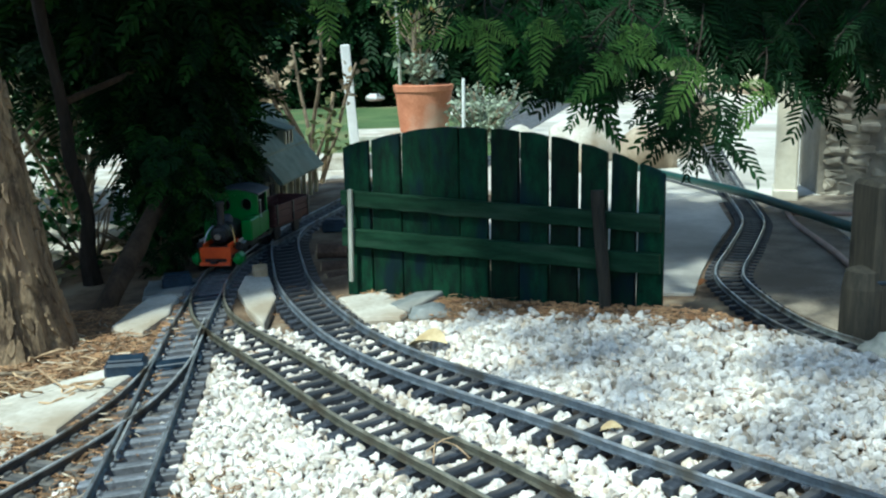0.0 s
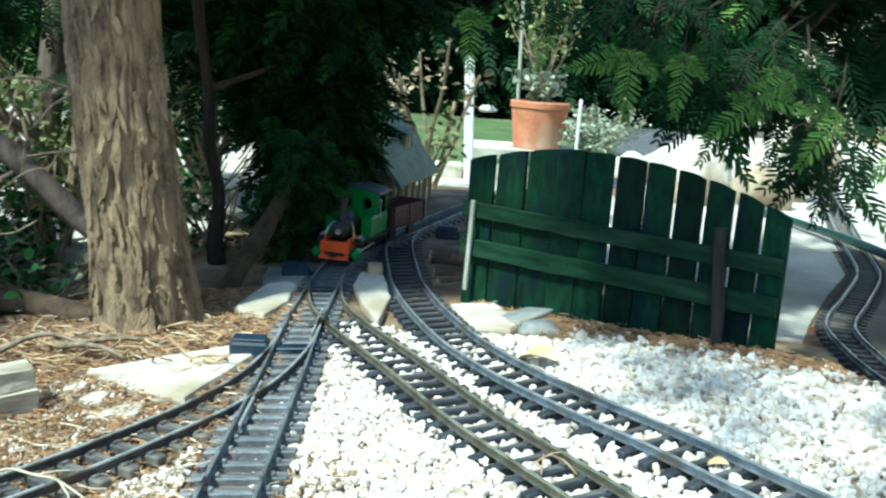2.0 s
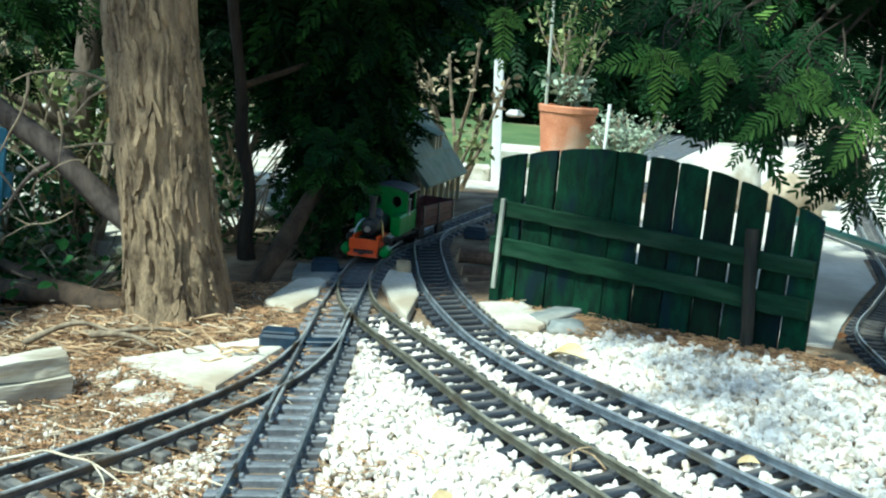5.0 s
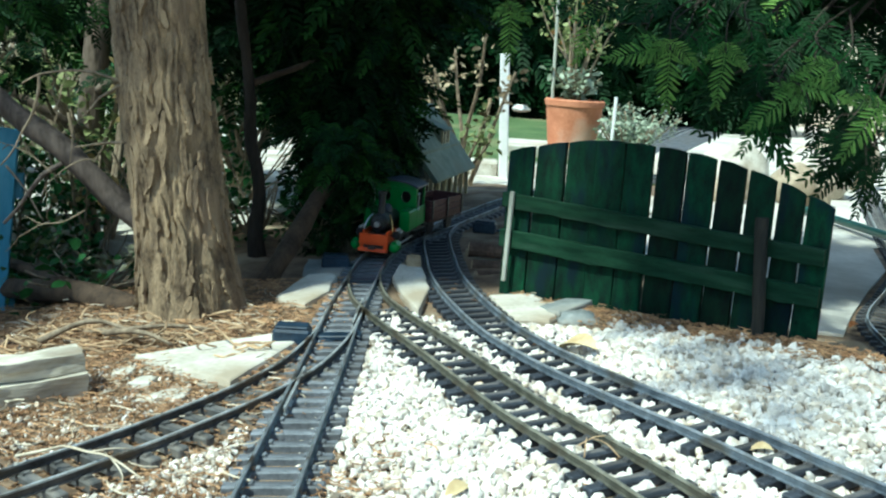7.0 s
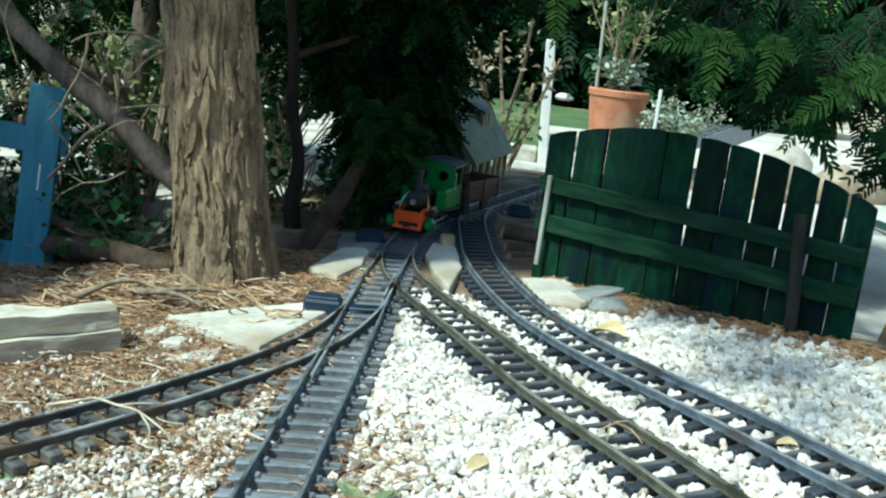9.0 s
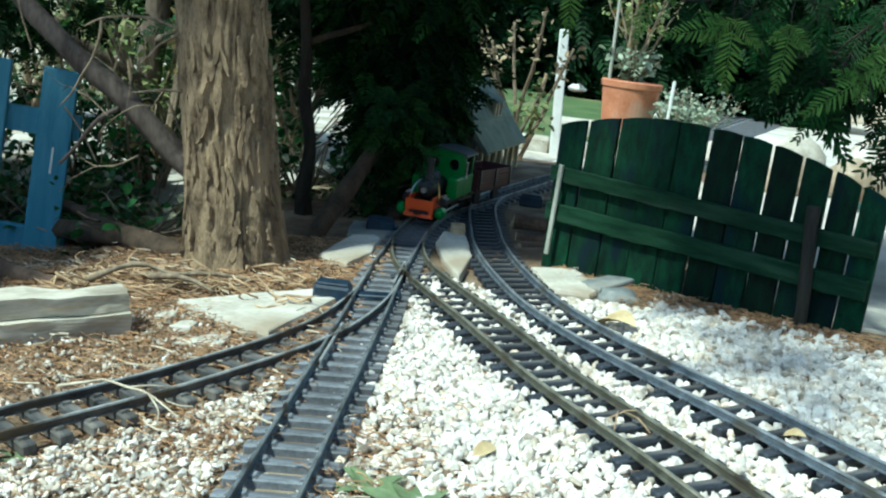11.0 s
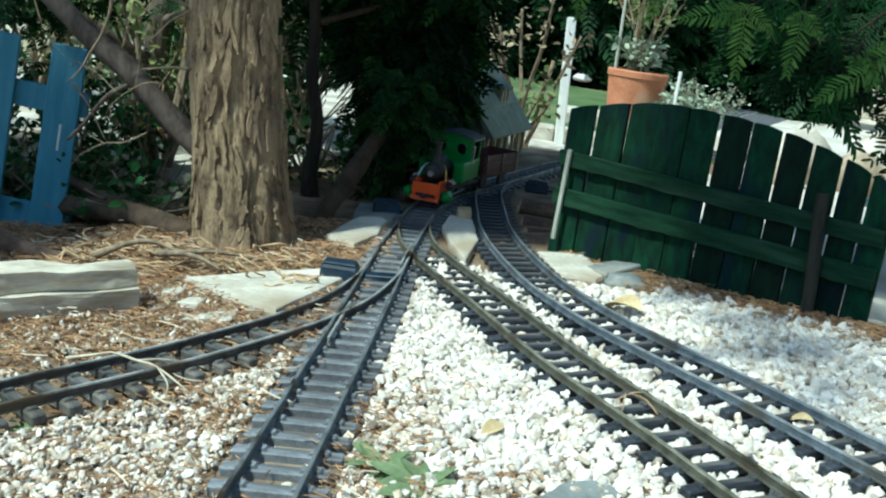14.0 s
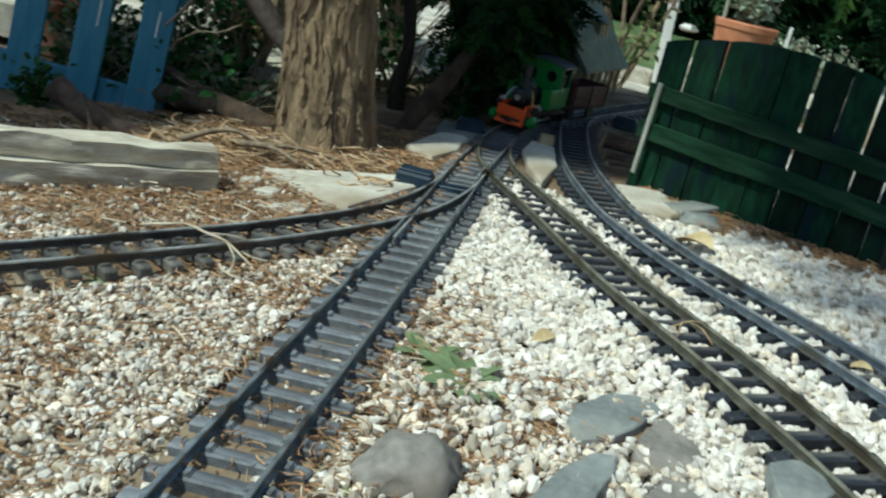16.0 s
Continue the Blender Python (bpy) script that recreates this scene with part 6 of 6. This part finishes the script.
boulder("pale_boulder", (0.95, 3.3, -0.02), (0.13, 0.10, 0.12), SLAB, "large pale cream boulder beside the path", 11.0)
boulder("pale_boulder", (0.78, 3.55, -0.04), (0.10, 0.08, 0.08), SLAB, "pale boulder on the path edge", 14.0)
for x, y, z, sx, sy, sz, mat, label, sd in ((1.10, 3.05, -0.03, 0.10, 0.08, 0.09, TANROCK, "tan rough boulder beside the path", 21.0), (1.24, 3.30, -0.02, 0.13, 0.09, 0.11, SLAB, "pale boulder behind the fence", 24.0), (0.86, 3.02, -0.05, 0.07, 0.06, 0.05, TANROCK, "small tan boulder on the path", 27.0), (1.45, 3.7, 0.0, 0.16, 0.12, 0.14, TANROCK, "tan boulder beside the far track", 31.0), (1.02, 3.72, -0.03, 0.08, 0.07, 0.08, TANROCK, "brown-shadowed boulder beyond the fence", 33.0)):
    boulder("pale_boulder", (x, y, z), (sx, sy, sz), mat, label, sd)
boulder("white_stone", (0.45, 6.9, 0.0), (0.07, 0.06, 0.03), WHITEPAINT, "flat white stone beyond the lawn", 17.0)


def points_gear(line, y, side, label):
    """Check rail and tie bar that belong to a set of points."""
    l = smooth_line(line, 0.012)
    i = int(np.abs(l[:, 1] - y).argmin())
    t = thing("points_gear", label, "track switch", "track switches")
    link("check_rail", rail_mesh(l[i - 5:i + 6], side * (GAUGE / 2 - 0.006), rail_level, -0.0005), DARKRAIL, t)
    x, yy = l[i - 16]
    part("tie_bar", box(0.060, 0.020, 0.006, (x, yy, rail_level(x, yy) - 0.0075), (0, -4.5, 0), bevel=0.001), BLUEBLACK, t)
    return t


points_gear(LINE_A, 0.90, 1, "dark check rail and black tie bar of the near points")
points_gear(LINE_A, 1.19, -1, "dark check rail and black tie bar of the middle points")

slab("slate_piece", [(0.161, 0.511), (0.164, 0.490), (0.184, 0.505), (0.203, 0.526), (0.198, 0.543), (0.184, 0.556), (0.163, 0.541)], 0.001, 0.010, SLATE, "pale grey-green slate piece wedged beside the sleepers", "stone", group="slate pieces")


# ---- house wall at the right ----
def stone_wall():
    w = thing("stone_wall", "coursed grey rubble stone wall", "wall", at=(1.27, 2.34, -0.09), rz=-14, kind="structure")
    part("core", box(2.6, 0.20, 1.9, (1.34, 0.136, 0.95)), WALLMORTAR, w)
    r = random.Random(9)
    z, meshes = 0.0, {}
    while z < 0.48:
        hgt = r.uniform(0.022, 0.042)
        x = 0.05
        while x < 0.72:
            ln = r.uniform(0.03, 0.085)
            bm = box(ln - 0.004, 0.05, hgt - 0.003, (0, 0, 0), bevel=0.007)
            for v in bm.verts:
                v.co += Vector((r.uniform(-1, 1) * 0.005, r.uniform(-1, 1) * 0.008, r.uniform(-1, 1) * 0.005))
            me = mesh_from(bm, "stone")
            me.materials.append(WALLSTONE)
            ob = new("stone", me)
            ob.parent = w
            ob.matrix_basis = pose(x + ln / 2, 0.055 + r.uniform(-0.008, 0.005), z + hgt / 2 + r.uniform(-0.004, 0.004), 0, r.uniform(-9, 9), r.uniform(-6, 6))
            x += ln
        z += hgt
    p = thing("gate_pillar", "square pale rendered gate pillar at the end of the wall", "pillar", at=(1.225, 2.36, -0.09), rz=-26)
    part("shaft", box(0.055, 0.12, 1.5, (0, 0, 0.75), bevel=0.004), RENDERWALL, p)
    part("base", box(0.062, 0.13, 0.04, (0, 0, 0.025), bevel=0.004), RENDERWALL, p)


stone_wall()


def hose(name, pts, r, mat, label):
    line = smooth_line(pts, 0.02)
    ob = part(name, tube(line, [r] * len(line), 10), mat, smooth=True)
    return tagged(ob, label, "hose", kind="")


sheet("bare_earth", [(0.74, 1.12), (0.90, 0.9), (1.6, 0.9), (1.9, 1.3), (0.985, 1.47), (1.15, 2.04), (1.9, 2.08), (1.9, 2.35), (1.13, 2.35), (0.95, 2.02), (0.80, 1.75), (0.705, 1.56)], -0.0708, 0.02, DUST, "grey dusty bare earth beside the lower track", "ground")

hose("garden_hose", [(1.02, 2.9, -0.055), (1.06, 2.55, -0.05), (1.07, 2.26, -0.042), (1.085, 1.98, -0.045), (1.12, 1.75, -0.052), (1.3, 1.4, -0.055)], 0.011, HOSE, "dark green garden hose lying across the track")
hose("thin_hose", [(1.14, 2.20, -0.060), (1.085, 2.06, -0.062), (1.05, 1.96, -0.064), (0.985, 1.70, -0.064), (0.93, 1.50, -0.064), (0.91, 1.3, -0.064)], 0.0055, PINKHOSE, "thin faded pinkish hose lying on bare ground")
hose("thin_pipe", [(1.09, 2.07, -0.062), (1.18, 2.04, -0.062), (1.30, 2.0, -0.062), (1.5, 1.95, -0.062)], 0.005, PINKHOSE, "thin pale pipe lying on concrete")
boulder("stone", (0.735, 1.10, -0.055), (0.04, 0.03, 0.02), SLATE, "flat grey stone beside the lower track", 8.0)
t = thing("bollard", "dark weathered timber bollard beside the lower track", "post", at=(0.777, 1.20, -0.09))
part("post", box(0.075, 0.07, 0.229, (0.003, 0, 0.1145), bevel=0.006, rough=0.002), STAKE, t)
part("band", box(0.078, 0.073, 0.006, (0.003, 0, 0.10), bevel=0.001, rough=0.001), BLUEBLACK, t, "dark strap round the post")
part("side_block", lathe([(0.026, 0), (0.028, 0.01), (0.027, 0.09), (0.023, 0.113), (0.010, 0.118)], 16, (-0.036, -0.012, 0)), STAKE, t, "rounded log end")
dead_leaf(0.645, 1.50, 0.020, 30, "orange-brown dead leaf beside the lower track", RUSTLEAF)

# ---- enclosing garden ----
bg = thing("garden_wall", "pale rendered garden boundary wall in sunlight", "wall", kind="structure")
part("panel", box(30, 0.2, 2.2, (0, 9.0, 1.0)), RENDERWALL, bg)
part("panel", box(0.2, 15.4, 2.2, (-14, 1.5, 1.0)), RENDERWALL, bg)
part("panel", box(0.2, 14, 2.2, (4.2, 2.0, 1.0)), RENDERWALL, bg)
part("panel", box(30, 0.2, 2.2, (0, -6.2, 1.0)), RENDERWALL, bg)
rng = np.random.default_rng(77)
# Far trees and hedge take the near-black needles, shade included in the colour
for k, (x, y, h, n) in enumerate([(-1.8, 7.6, 1.0, 1200), (-0.4, 7.8, 0.9, 1200), (-3.6, 5.6, 1.3, 1200), (0.9, 7.7, 0.6, 700)]):
    conifer("garden_tree", "dark shady tree at the far garden edge", [(x, y, -0.1), (x, y, 0.6), (x + 0.1, y, 1.6), (x, y, 2.6)], [0.07, 0.06, 0.045, 0.02], DARKBARK, cloud(rng, n, x, y, 0.9 + h, 1.0, 0.7, 1.2, (3.0, 5.5), -0.1, 1.5), YEWSHADED, 90 + k, "far trees", 0.003)
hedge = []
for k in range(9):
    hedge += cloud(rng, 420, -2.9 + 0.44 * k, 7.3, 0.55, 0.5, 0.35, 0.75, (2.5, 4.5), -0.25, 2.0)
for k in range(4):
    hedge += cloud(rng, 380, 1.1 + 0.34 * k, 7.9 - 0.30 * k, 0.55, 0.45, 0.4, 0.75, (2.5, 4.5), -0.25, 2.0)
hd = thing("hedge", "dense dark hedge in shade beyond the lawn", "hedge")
tagged(place_many("foliage", COARSE, hedge, YEWSHADED, hd, "", 120), kind="stuff")
part("stem", rod((-1.2, 7.35, -0.1), (-1.2, 7.35, 1.0), 0.03, 0.02, 8), DARKBARK, hd)
